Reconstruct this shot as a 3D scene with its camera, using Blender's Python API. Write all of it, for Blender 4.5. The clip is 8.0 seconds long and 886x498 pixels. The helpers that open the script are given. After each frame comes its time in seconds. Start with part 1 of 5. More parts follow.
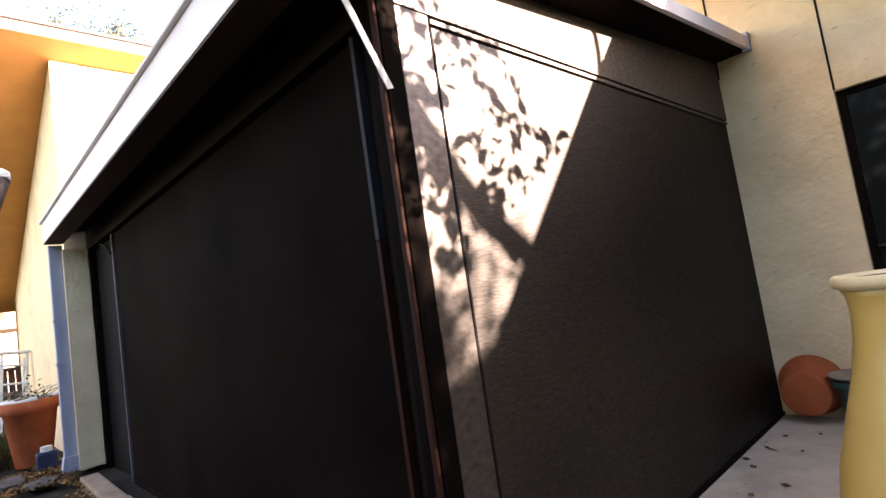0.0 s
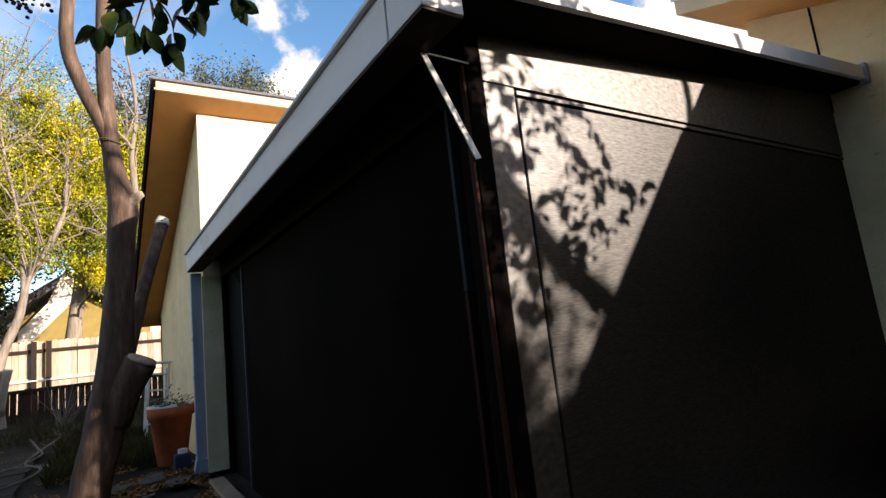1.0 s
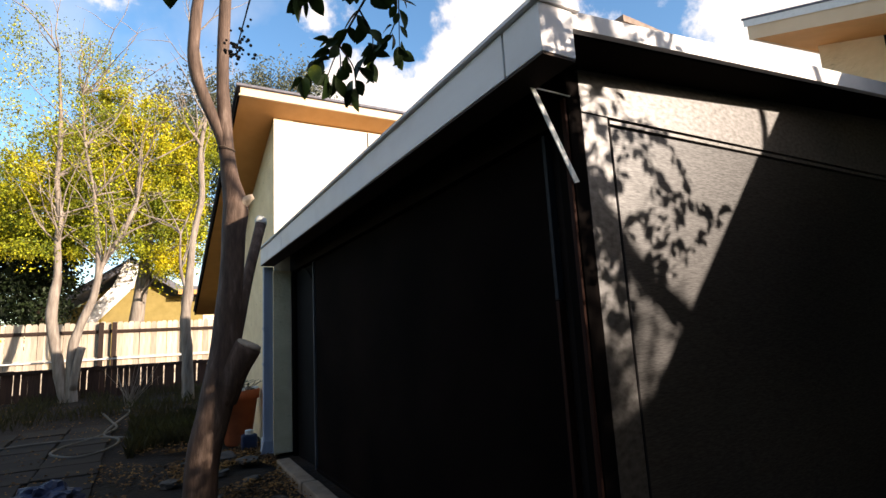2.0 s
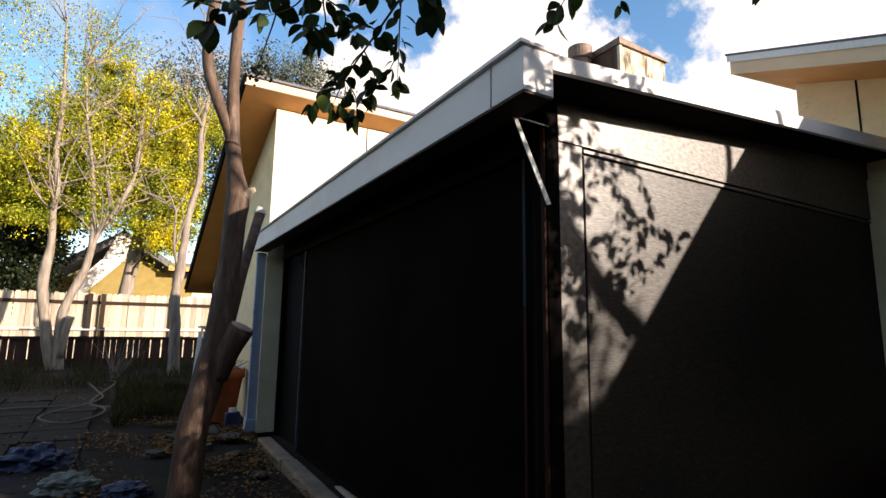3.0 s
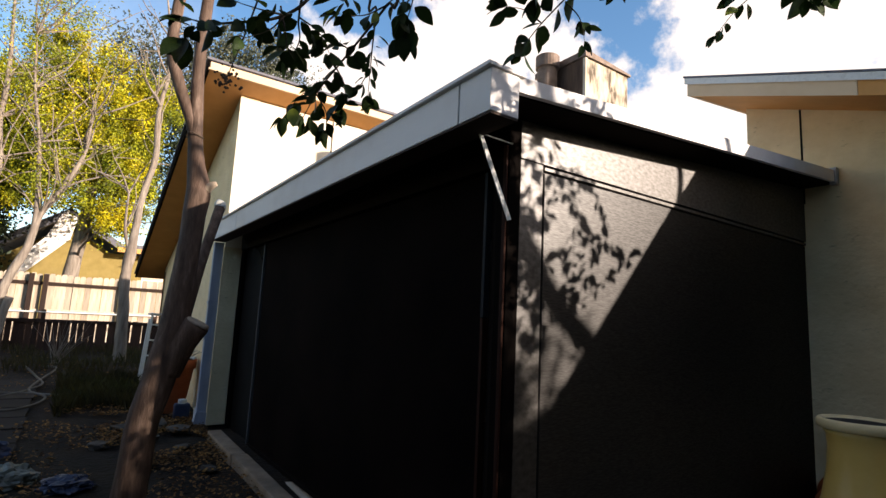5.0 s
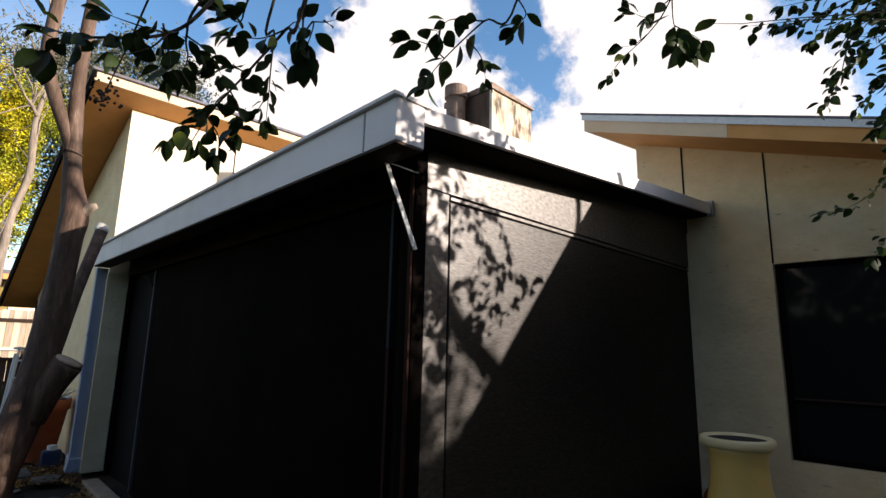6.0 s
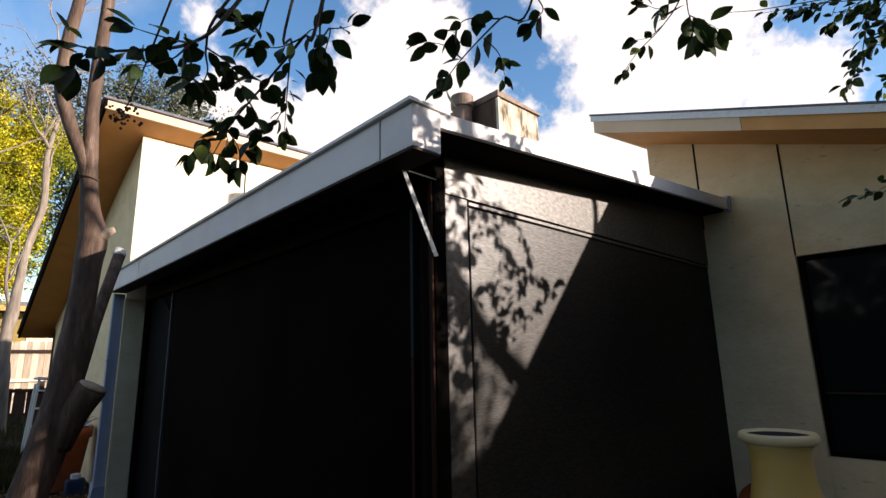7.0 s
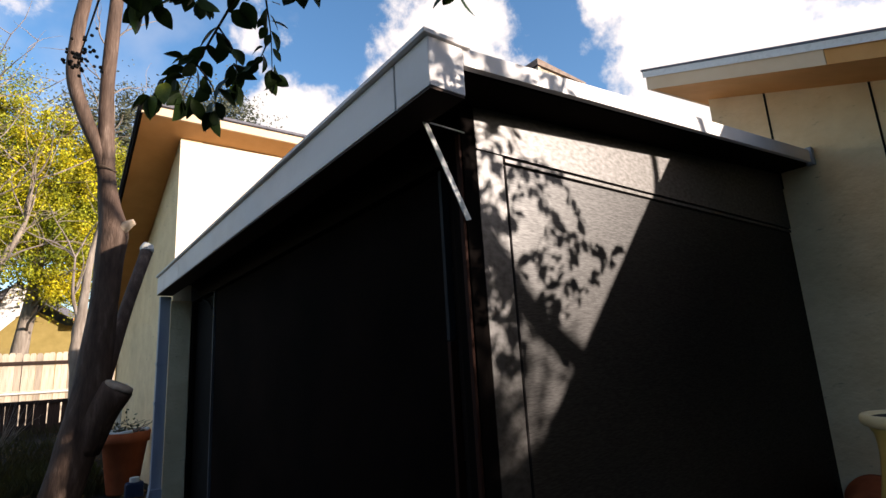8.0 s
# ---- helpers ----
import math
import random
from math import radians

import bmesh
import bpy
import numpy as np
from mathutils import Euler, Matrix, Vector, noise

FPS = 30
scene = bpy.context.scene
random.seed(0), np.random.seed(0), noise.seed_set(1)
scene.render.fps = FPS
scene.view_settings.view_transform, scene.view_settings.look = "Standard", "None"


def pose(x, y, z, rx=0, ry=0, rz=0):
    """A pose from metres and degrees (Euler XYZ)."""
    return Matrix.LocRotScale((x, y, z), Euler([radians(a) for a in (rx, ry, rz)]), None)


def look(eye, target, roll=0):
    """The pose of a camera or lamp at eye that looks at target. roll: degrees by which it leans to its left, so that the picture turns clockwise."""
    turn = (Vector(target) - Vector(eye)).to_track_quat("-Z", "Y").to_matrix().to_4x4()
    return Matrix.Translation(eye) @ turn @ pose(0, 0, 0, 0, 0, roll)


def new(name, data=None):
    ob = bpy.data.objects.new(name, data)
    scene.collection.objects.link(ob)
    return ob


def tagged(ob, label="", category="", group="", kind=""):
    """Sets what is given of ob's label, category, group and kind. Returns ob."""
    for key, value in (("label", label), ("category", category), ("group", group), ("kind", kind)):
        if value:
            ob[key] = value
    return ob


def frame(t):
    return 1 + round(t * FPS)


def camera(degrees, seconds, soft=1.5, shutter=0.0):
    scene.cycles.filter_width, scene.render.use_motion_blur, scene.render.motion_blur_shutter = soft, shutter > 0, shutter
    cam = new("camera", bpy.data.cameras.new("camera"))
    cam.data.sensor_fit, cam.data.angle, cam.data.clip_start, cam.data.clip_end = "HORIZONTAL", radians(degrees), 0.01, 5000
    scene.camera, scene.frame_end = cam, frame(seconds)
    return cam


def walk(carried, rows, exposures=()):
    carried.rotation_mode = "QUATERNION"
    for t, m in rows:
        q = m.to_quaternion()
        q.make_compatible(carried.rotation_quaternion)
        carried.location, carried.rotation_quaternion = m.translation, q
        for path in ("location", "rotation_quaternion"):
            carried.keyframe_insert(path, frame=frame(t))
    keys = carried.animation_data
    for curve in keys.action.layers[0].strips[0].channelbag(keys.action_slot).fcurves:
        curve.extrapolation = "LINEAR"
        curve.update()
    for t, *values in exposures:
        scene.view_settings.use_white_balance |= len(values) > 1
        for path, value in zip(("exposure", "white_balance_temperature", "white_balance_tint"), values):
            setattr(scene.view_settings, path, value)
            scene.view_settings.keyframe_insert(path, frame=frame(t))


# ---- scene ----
cam = camera(80.0, 8.0)
PATH = [
    (0, (-1.004, -1.276, 1.322), (0.379, 0.157, 1.5), -8.4),
    (0.1, (-1.02, -1.291, 1.308), (0.28, 0.218, 1.493), -8.2),
    (0.2, (-1.028, -1.317, 1.301), (0.194, 0.256, 1.49), -8.2),
    (0.3, (-1.016, -1.331, 1.323), (0.142, 0.291, 1.499), -8.0),
    (0.4, (-1.011, -1.355, 1.343), (0.117, 0.291, 1.508), -7.7),
    (0.5, (-1.005, -1.373, 1.377), (0.109, 0.28, 1.552), -7.4),
    (0.7, (-1.027, -1.417, 1.414), (0.082, 0.23, 1.671), -6.9),
    (1, (-1.083, -1.474, 1.404), (0.009, 0.173, 1.714), -6.4),
    (1.5, (-1.193, -1.518, 1.419), (-0.155, 0.157, 1.764), -4.6),
    (2, (-1.442, -1.564, 1.419), (-0.47, 0.153, 1.747), -3.2),
    (2.2, (-1.488, -1.608, 1.434), (-0.557, 0.135, 1.746), -2.7),
    (3.5, (-1.598, -1.877, 1.432), (-0.538, -0.208, 1.733), 3.0),
    (4, (-1.717, -1.879, 1.431), (-0.627, -0.226, 1.709), 3.1),
    (5.3, (-1.553, -1.869, 1.539), (-0.392, -0.267, 1.832), 2.5),
    (5.5, (-1.558, -1.857, 1.552), (-0.34, -0.304, 1.873), 2.3),
    (5.7, (-1.546, -1.856, 1.543), (-0.25, -0.376, 1.901), 1.8),
    (6, (-1.533, -1.868, 1.546), (-0.164, -0.459, 1.925), 1.3),
    (6.5, (-1.52, -1.85, 1.537), (-0.122, -0.478, 1.939), -0.1),
    (7, (-1.551, -1.804, 1.519), (-0.213, -0.379, 1.945), -1.3),
    (7.5, (-1.515, -1.752, 1.482), (-0.236, -0.283, 1.935), -2.6),
    (8, (-1.25, -1.574, 1.458), (-0.061, -0.022, 1.881), -3.4),
]
# the clip's camera starts bright and settles within the first second
EXPOSURES = [(0.0, 3.35, 9100, 33), (0.3, 2.85, 8900, 29), (0.55, 2.15, 8400, 23), (0.85, 1.25, 7800, 18), (1.2, 1.12, 7700, 17), (2.2, 1.20, 7750, 17), (4.2, 1.05, 7850, 18), (6.0, 0.95, 7450, 18), (8.0, 0.90, 7350, 18)]
walk(cam, [(t, look(eye, target, roll)) for t, eye, target, roll in PATH], EXPOSURES)

# ---- light: low sun from behind the house, broken cloud ----
SUN = Vector((-0.626, 1.0, -0.36)).normalized()          # the way the light travels
world = bpy.data.worlds.new("world")
scene.world = world
world.use_nodes = True
wn, wl = world.node_tree.nodes, world.node_tree.links
wn.clear()
w_out = wn.new("ShaderNodeOutputWorld")
w_bg = wn.new("ShaderNodeBackground")
w_sky = wn.new("ShaderNodeTexSky")
w_sky.sky_type = "NISHITA"
w_sky.sun_disc = False
w_sky.sun_elevation = math.asin(-SUN.z)
w_sky.sun_rotation = math.atan2(-SUN.x, -SUN.y)
w_sky.dust_density = 0.6
w_sky.ozone_density = 2.0
w_co = wn.new("ShaderNodeTexCoord")


def w_math(op, a, b=None):
    """One arithmetic node of the sky."""
    n = wn.new("ShaderNodeMath")
    n.operation = op
    for k, v in enumerate((a, b)):
        if isinstance(v, (int, float)):
            n.inputs[k].default_value = v
        elif v is not None:
            wl.new(v, n.inputs[k])
    return n.outputs[0]


# heaps of cumulus: bearing, height and radius in degrees
CLOUDS = [(21, 28, 11.0), (14, 25, 6.0), (26, 38, 7.5), (28, 19, 9.0), (50, 30, 8.6), (57, 26, 7.5), (46, 21, 10.0), (66, 21, 9.0), (74, 33, 2.4), (98, 33, 2.8), (170, 35, 16.0), (-70, 48, 14.0)]
w_field = None
for bearing, height, reach in CLOUDS:
    d = wn.new("ShaderNodeVectorMath")
    d.operation = "DOT_PRODUCT"
    b, h = radians(bearing), radians(height)
    d.inputs[1].default_value = (math.cos(b) * math.cos(h), math.sin(b) * math.cos(h), math.sin(h))
    wl.new(w_co.outputs["Generated"], d.inputs[0])
    inside = w_math("SUBTRACT", radians(reach), w_math("ARCCOSINE", w_math("MINIMUM", d.outputs["Value"], 0.99999)))
    w_field = inside if w_field is None else w_math("MAXIMUM", w_field, inside)
w_noise = wn.new("ShaderNodeTexNoise")
w_noise.inputs["Scale"].default_value = 7.0
w_noise.inputs["Detail"].default_value = 10.0
w_noise.inputs["Roughness"].default_value = 0.60
wl.new(w_co.outputs["Generated"], w_noise.inputs["Vector"])
w_ragged = w_math("MULTIPLY", w_math("SUBTRACT", w_noise.outputs["Fac"], 0.5), 0.40)
w_ramp = wn.new("ShaderNodeMapRange")
w_ramp.interpolation_type = "SMOOTHSTEP"
w_ramp.inputs["From Min"].default_value, w_ramp.inputs["From Max"].default_value = -0.025, 0.035
wl.new(w_math("ADD", w_field, w_ragged), w_ramp.inputs["Value"])
# thin high haze between the heaps
w_veil = wn.new("ShaderNodeTexNoise")
w_veil.inputs["Scale"].default_value, w_veil.inputs["Detail"].default_value = 3.2, 6.0
w_vr = wn.new("ShaderNodeMapRange")
w_vr.inputs["From Min"].default_value, w_vr.inputs["From Max"].default_value, w_vr.inputs["To Max"].default_value = 0.50, 0.75, 0.45
wl.new(w_co.outputs["Generated"], w_veil.inputs["Vector"])
wl.new(w_veil.outputs["Fac"], w_vr.inputs["Value"])
w_mix = wn.new("ShaderNodeMix")
w_mix.data_type = "RGBA"
w_mix.inputs["B"].default_value = (6.0, 6.1, 6.3, 1.0)   # sunlit cloud
wl.new(w_math("MAXIMUM", w_ramp.outputs["Result"], w_vr.outputs["Result"]), w_mix.inputs["Factor"])
w_hue = wn.new("ShaderNodeHueSaturation")
w_hue.inputs["Saturation"].default_value = 1.25
w_hue.inputs["Value"].default_value = 1.55
wl.new(w_sky.outputs["Color"], w_hue.inputs["Color"])
wl.new(w_hue.outputs["Color"], w_mix.inputs["A"])
wl.new(w_mix.outputs["Result"], w_bg.inputs["Color"])
w_bg.inputs["Strength"].default_value = 0.10
wl.new(w_bg.outputs["Background"], w_out.inputs["Surface"])
sun_data = bpy.data.lights.new("sun", "SUN")
sun_data.energy = 5.0
sun_data.angle = radians(0.55)
sun_data.color = (1.0, 0.965, 0.90)
sun = new("sun", sun_data)
sun.matrix_world = look((0, 0, 30), Vector((0, 0, 30)) + SUN)


# ---- materials ----
def ramp_node(n, stops):
    r = n.new("ShaderNodeValToRGB")
    while len(r.color_ramp.elements) < len(stops):
        r.color_ramp.elements.new(0.5)
    for e, (p, c) in zip(r.color_ramp.elements, stops):
        e.position, e.color = p, (*c, 1.0)
    return r


def surface(name, stops, scale=6.0, stretch=(1, 1, 1), rough=0.8, bump=0.3, fine=60.0, metal=0.0, stain=0.35,
            stain_scale=0.9, stain_colour=(0.1, 0.08, 0.06), vary=0.0, depth=0.004, island=False, spec=0.3, through_light=0.0):
    """A procedural surface: mottled colour, larger stains, a fine relief."""
    m = bpy.data.materials.new(name)
    m.use_nodes = True
    n, l = m.node_tree.nodes, m.node_tree.links
    b = n["Principled BSDF"]
    co = n.new("ShaderNodeTexCoord")
    mp = n.new("ShaderNodeMapping")
    mp.inputs["Scale"].default_value = stretch
    l.new(co.outputs["Object"], mp.inputs["Vector"])
    a = n.new("ShaderNodeTexNoise")
    a.inputs["Scale"].default_value, a.inputs["Detail"].default_value, a.inputs["Roughness"].default_value = scale, 6.0, 0.6
    l.new(mp.outputs["Vector"], a.inputs["Vector"])
    r = ramp_node(n, stops)
    l.new(a.outputs["Fac"], r.inputs["Fac"])
    colour = r.outputs["Color"]
    if stain:
        s = n.new("ShaderNodeTexNoise")
        s.inputs["Scale"].default_value, s.inputs["Detail"].default_value = stain_scale, 8.0
        l.new(co.outputs["Object"], s.inputs["Vector"])
        sr = n.new("ShaderNodeMapRange")
        sr.inputs["From Min"].default_value, sr.inputs["From Max"].default_value, sr.inputs["To Max"].default_value = 0.52, 0.75, stain
        l.new(s.outputs["Fac"], sr.inputs["Value"])
        mx = n.new("ShaderNodeMix")
        mx.data_type = "RGBA"
        mx.inputs["B"].default_value = (*stain_colour, 1.0)
        l.new(sr.outputs["Result"], mx.inputs["Factor"])
        l.new(colour, mx.inputs["A"])
        colour = mx.outputs["Result"]
    if vary:
        hsv = n.new("ShaderNodeHueSaturation")
        vr = n.new("ShaderNodeMapRange")
        vr.inputs["To Min"].default_value, vr.inputs["To Max"].default_value = 1.0 - vary, 1.0 + vary
        if island:
            g = n.new("ShaderNodeNewGeometry")
            l.new(g.outputs["Random Per Island"], vr.inputs["Value"])
        else:
            g = n.new("ShaderNodeObjectInfo")
            l.new(g.outputs["Random"], vr.inputs["Value"])
        l.new(vr.outputs["Result"], hsv.inputs["Value"])
        l.new(colour, hsv.inputs["Color"])
        colour = hsv.outputs["Color"]
    l.new(colour, b.inputs["Base Color"])
    b.inputs["Roughness"].default_value, b.inputs["Metallic"].default_value = rough, metal
    b.inputs["Specular IOR Level"].default_value = spec
    if bump:
        f = n.new("ShaderNodeTexNoise")
        f.inputs["Scale"].default_value, f.inputs["Detail"].default_value = fine, 5.0
        l.new(mp.outputs["Vector"], f.inputs["Vector"])
        bp = n.new("ShaderNodeBump")
        bp.inputs["Strength"].default_value, bp.inputs["Distance"].default_value = bump, depth
        l.new(f.outputs["Fac"], bp.inputs["Height"])
        l.new(bp.outputs["Normal"], b.inputs["Normal"])
    if through_light:
        t = n.new("ShaderNodeBsdfTranslucent")
        l.new(colour, t.inputs["Color"])
        ad = n.new("ShaderNodeMixShader")
        ad.inputs["Fac"].default_value = through_light
        l.new(b.outputs["BSDF"], ad.inputs[1])
        l.new(t.outputs["BSDF"], ad.inputs[2])
        l.new(ad.outputs["Shader"], n["Material Output"].inputs["Surface"])
    return m


STUCCO = surface("stucco", [(0.3, (0.75, 0.575, 0.34)), (0.7, (0.87, 0.695, 0.44))], 4, stretch=(1, 1, 1.3), rough=0.9, bump=0.9, fine=22, stain=0.36, stain_colour=(0.40, 0.29, 0.17), depth=0.010)
STUCCO_PALE = surface("stucco_pale", [(0.3, (0.62, 0.55, 0.44)), (0.7, (0.72, 0.65, 0.54))], 5, rough=0.9, bump=0.5, fine=38, stain=0.4, stain_colour=(0.36, 0.27, 0.18), depth=0.01)
def dents(m, amount):
    """Trowel nicks and small dark dents over a plaster surface."""
    n, l = m.node_tree.nodes, m.node_tree.links
    b = n["Principled BSDF"]
    was = b.inputs["Base Color"].links[0].from_socket
    co = n.new("ShaderNodeTexCoord")
    mp = n.new("ShaderNodeMapping")
    mp.inputs["Scale"].default_value = (5.0, 5.0, 15.0)
    t = n.new("ShaderNodeTexNoise")
    t.inputs["Scale"].default_value, t.inputs["Detail"].default_value, t.inputs["Roughness"].default_value = 1.6, 4.0, 0.65
    r = n.new("ShaderNodeMapRange")
    r.inputs["From Min"].default_value, r.inputs["From Max"].default_value, r.inputs["To Max"].default_value = 0.64, 0.74, amount
    mx = n.new("ShaderNodeMix")
    mx.data_type = "RGBA"
    mx.inputs["B"].default_value = (0.17, 0.12, 0.08, 1.0)
    l.new(co.outputs["Object"], mp.inputs["Vector"])
    l.new(mp.outputs["Vector"], t.inputs["Vector"])
    l.new(t.outputs["Fac"], r.inputs["Value"])
    l.new(r.outputs["Result"], mx.inputs["Factor"])
    l.new(was, mx.inputs["A"])
    l.new(mx.outputs["Result"], b.inputs["Base Color"])


dents(STUCCO, 0.55)
dents(STUCCO_PALE, 0.4)
SOFFIT = surface("soffit_paint", [(0.3, (0.54, 0.25, 0.075)), (0.7, (0.63, 0.305, 0.105))], 4, rough=0.75, bump=0.15, stain=0.2, stain_colour=(0.3, 0.2, 0.12))
TRIM_WHITE = surface("trim_white", [(0.3, (0.66, 0.63, 0.62)), (0.7, (0.76, 0.73, 0.72))], 3, stretch=(1, 0.15, 1), rough=0.6, bump=0.2, stain=0.3, stain_colour=(0.42, 0.36, 0.33), stain_scale=2.5)
TRIM_CREAM = surface("trim_cream", [(0.3, (0.62, 0.44, 0.28)), (0.7, (0.70, 0.52, 0.35))], 3, rough=0.65, bump=0.15, stain=0.2, stain_colour=(0.4, 0.3, 0.2))
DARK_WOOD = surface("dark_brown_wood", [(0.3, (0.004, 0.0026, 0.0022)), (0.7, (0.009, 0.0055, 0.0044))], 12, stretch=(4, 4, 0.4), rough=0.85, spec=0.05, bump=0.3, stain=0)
RED_WOOD = surface("red_brown_wood", [(0.3, (0.018, 0.0060, 0.0036)), (0.7, (0.034, 0.0105, 0.0058))], 12, stretch=(4, 4, 0.4), rough=0.7, spec=0.1, bump=0.3, stain=0)
BEAM_BROWN = surface("brown_soffit_paint", [(0.3, (0.030, 0.017, 0.012)), (0.7, (0.048, 0.028, 0.020))], 5, stretch=(1, 0.2, 1), rough=0.8, bump=0.2, stain=0.3, stain_colour=(0.03, 0.02, 0.015), stain_scale=2)
GAP_SHADE = surface("gap_shade", [(0.3, (0.010, 0.008, 0.008)), (0.7, (0.016, 0.013, 0.012))], 4, rough=0.95, bump=0, stain=0, spec=0.05)
METAL_GREY = surface("grey_metal", [(0.3, (0.30, 0.33, 0.40)), (0.7, (0.38, 0.41, 0.48))], 5, stretch=(3, 3, 0.3), rough=0.5, bump=0.1, stain=0.3, stain_colour=(0.2, 0.2, 0.22))
RAIL_DARK = surface("dull_rail_metal", [(0.3, (0.016, 0.017, 0.020)), (0.7, (0.028, 0.030, 0.034))], 5, stretch=(3, 3, 0.3), rough=0.6, spec=0.08, bump=0.1, stain=0.3, stain_colour=(0.04, 0.04, 0.045))
METAL_WHITE = surface("white_metal", [(0.3, (0.62, 0.62, 0.60)), (0.7, (0.76, 0.76, 0.74))], 30, rough=0.45, bump=0.1, stain=0.5, stain_scale=30, stain_colour=(0.3, 0.28, 0.25))
BLACK_LINE = surface("black_gasket", [(0.3, (0.008, 0.007, 0.007)), (0.7, (0.014, 0.012, 0.012))], 5, rough=0.85, spec=0.1, bump=0, stain=0)
SHINGLE = surface("roof_shingle", [(0.3, (0.09, 0.09, 0.11)), (0.7, (0.17, 0.17, 0.20))], 18, rough=0.9, bump=0.6, fine=50, stain=0.2)
ROOFING = surface("flat_roofing", [(0.3, (0.50, 0.47, 0.44)), (0.7, (0.64, 0.61, 0.57))], 6, rough=0.85, bump=0.4, stain=0.4, stain_colour=(0.2, 0.18, 0.15))
CONCRETE = surface("concrete", [(0.3, (0.20, 0.145, 0.10)), (0.7, (0.32, 0.24, 0.17))], 7, rough=0.9, bump=0.5, fine=45, stain=0.5, stain_colour=(0.07, 0.06, 0.05), stain_scale=2)


def fabric(name, lo, hi, weave, rough, spec, sheen=0.0):
    """Woven solar screen: fine horizontal ribs, faint blotches and dust."""
    m = surface(name, [(0.3, lo), (0.7, hi)], 1.6, stretch=(1, 1, 1), rough=rough, bump=0, stain=0.35, stain_scale=2.4,
                stain_colour=tuple(c * 0.55 for c in lo), spec=spec)
    n, l = m.node_tree.nodes, m.node_tree.links
    b = n["Principled BSDF"]
    co = n.new("ShaderNodeTexCoord")
    mp = n.new("ShaderNodeMapping")
    mp.inputs["Scale"].default_value = (28, 28, weave)
    l.new(co.outputs["Object"], mp.inputs["Vector"])
    t = n.new("ShaderNodeTexNoise")
    t.inputs["Scale"].default_value, t.inputs["Detail"].default_value = 1.0, 3.0
    l.new(mp.outputs["Vector"], t.inputs["Vector"])
    bp = n.new("ShaderNodeBump")
    bp.inputs["Strength"].default_value, bp.inputs["Distance"].default_value = 0.22, 0.0015
    l.new(t.outputs["Fac"], bp.inputs["Height"])
    l.new(bp.outputs["Normal"], b.inputs["Normal"])
    if sheen:
        # flat plastic-coated threads: an even gloss, no stronger at a slant
        g = n.new("ShaderNodeBsdfGlossy")
        thread = n.new("ShaderNodeMapRange")
        thread.inputs["From Min"].default_value, thread.inputs["From Max"].default_value = 0.32, 0.68
        thread.inputs["To Min"].default_value, thread.inputs["To Max"].default_value = 0.68, 1.32
        tint = n.new("ShaderNodeVectorMath")
        tint.operation = "SCALE"
        tint.inputs["Vector"].default_value = (sheen, sheen * 0.985, sheen * 0.985)
        l.new(t.outputs["Fac"], thread.inputs["Value"])
        l.new(thread.outputs["Result"], tint.inputs["Scale"])
        l.new(tint.outputs["Vector"], g.inputs["Color"])
        g.inputs["Roughness"].default_value = rough
        l.new(bp.outputs["Normal"], g.inputs["Normal"])
        ad = n.new("ShaderNodeAddShader")
        l.new(b.outputs["BSDF"], ad.inputs[0])
        l.new(g.outputs["BSDF"], ad.inputs[1])
        l.new(ad.outputs["Shader"], n["Material Output"].inputs["Surface"])
    return m


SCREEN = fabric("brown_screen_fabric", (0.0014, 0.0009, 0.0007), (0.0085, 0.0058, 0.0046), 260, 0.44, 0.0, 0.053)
# glossless copy of the screen for the left face, shade put into its colour
SCREEN_SHADED = fabric("shaded_screen_fabric", (0.0014, 0.0009, 0.0008), (0.0085, 0.0048, 0.0040), 180, 0.85, 0.03)
FAR_SCREEN = fabric("grey_screen_fabric", (0.005, 0.0047, 0.005), (0.011, 0.0104, 0.011), 180, 0.75, 0.06)
GUIDE = surface("pale_guide_metal", [(0.3, (0.05, 0.054, 0.058)), (0.7, (0.085, 0.09, 0.098))], 5, stretch=(3, 3, 0.3), rough=0.55, bump=0.1, stain=0.3, stain_colour=(0.05, 0.05, 0.055))
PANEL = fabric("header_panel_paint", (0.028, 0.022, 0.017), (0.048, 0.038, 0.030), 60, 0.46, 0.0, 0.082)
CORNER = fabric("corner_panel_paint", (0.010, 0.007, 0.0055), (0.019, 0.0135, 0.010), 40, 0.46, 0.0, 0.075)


# ---- mesh helpers ----
def mesh_ob(name, bm, mat, parent=None):
    me = bpy.data.meshes.new(name)
    bm.normal_update()
    bm.to_mesh(me)
    bm.free()
    me.materials.append(mat)
    ob = new(name, me)
    if parent is not None:
        ob.parent = parent
    return ob


def part(name, bm, material, parent, label=""):
    ob = mesh_ob(name, bm, material, parent)
    if label:
        ob["label"] = label
    return ob


def smooth(ob):
    for p in ob.data.polygons:
        p.use_smooth = True
    return ob


def thing(name, label, category, at=(0, 0, 0), group="", kind=""):
    e = new(name)
    e.location = at
    e.empty_display_size = 0.1
    return tagged(e, label, category, group, kind)


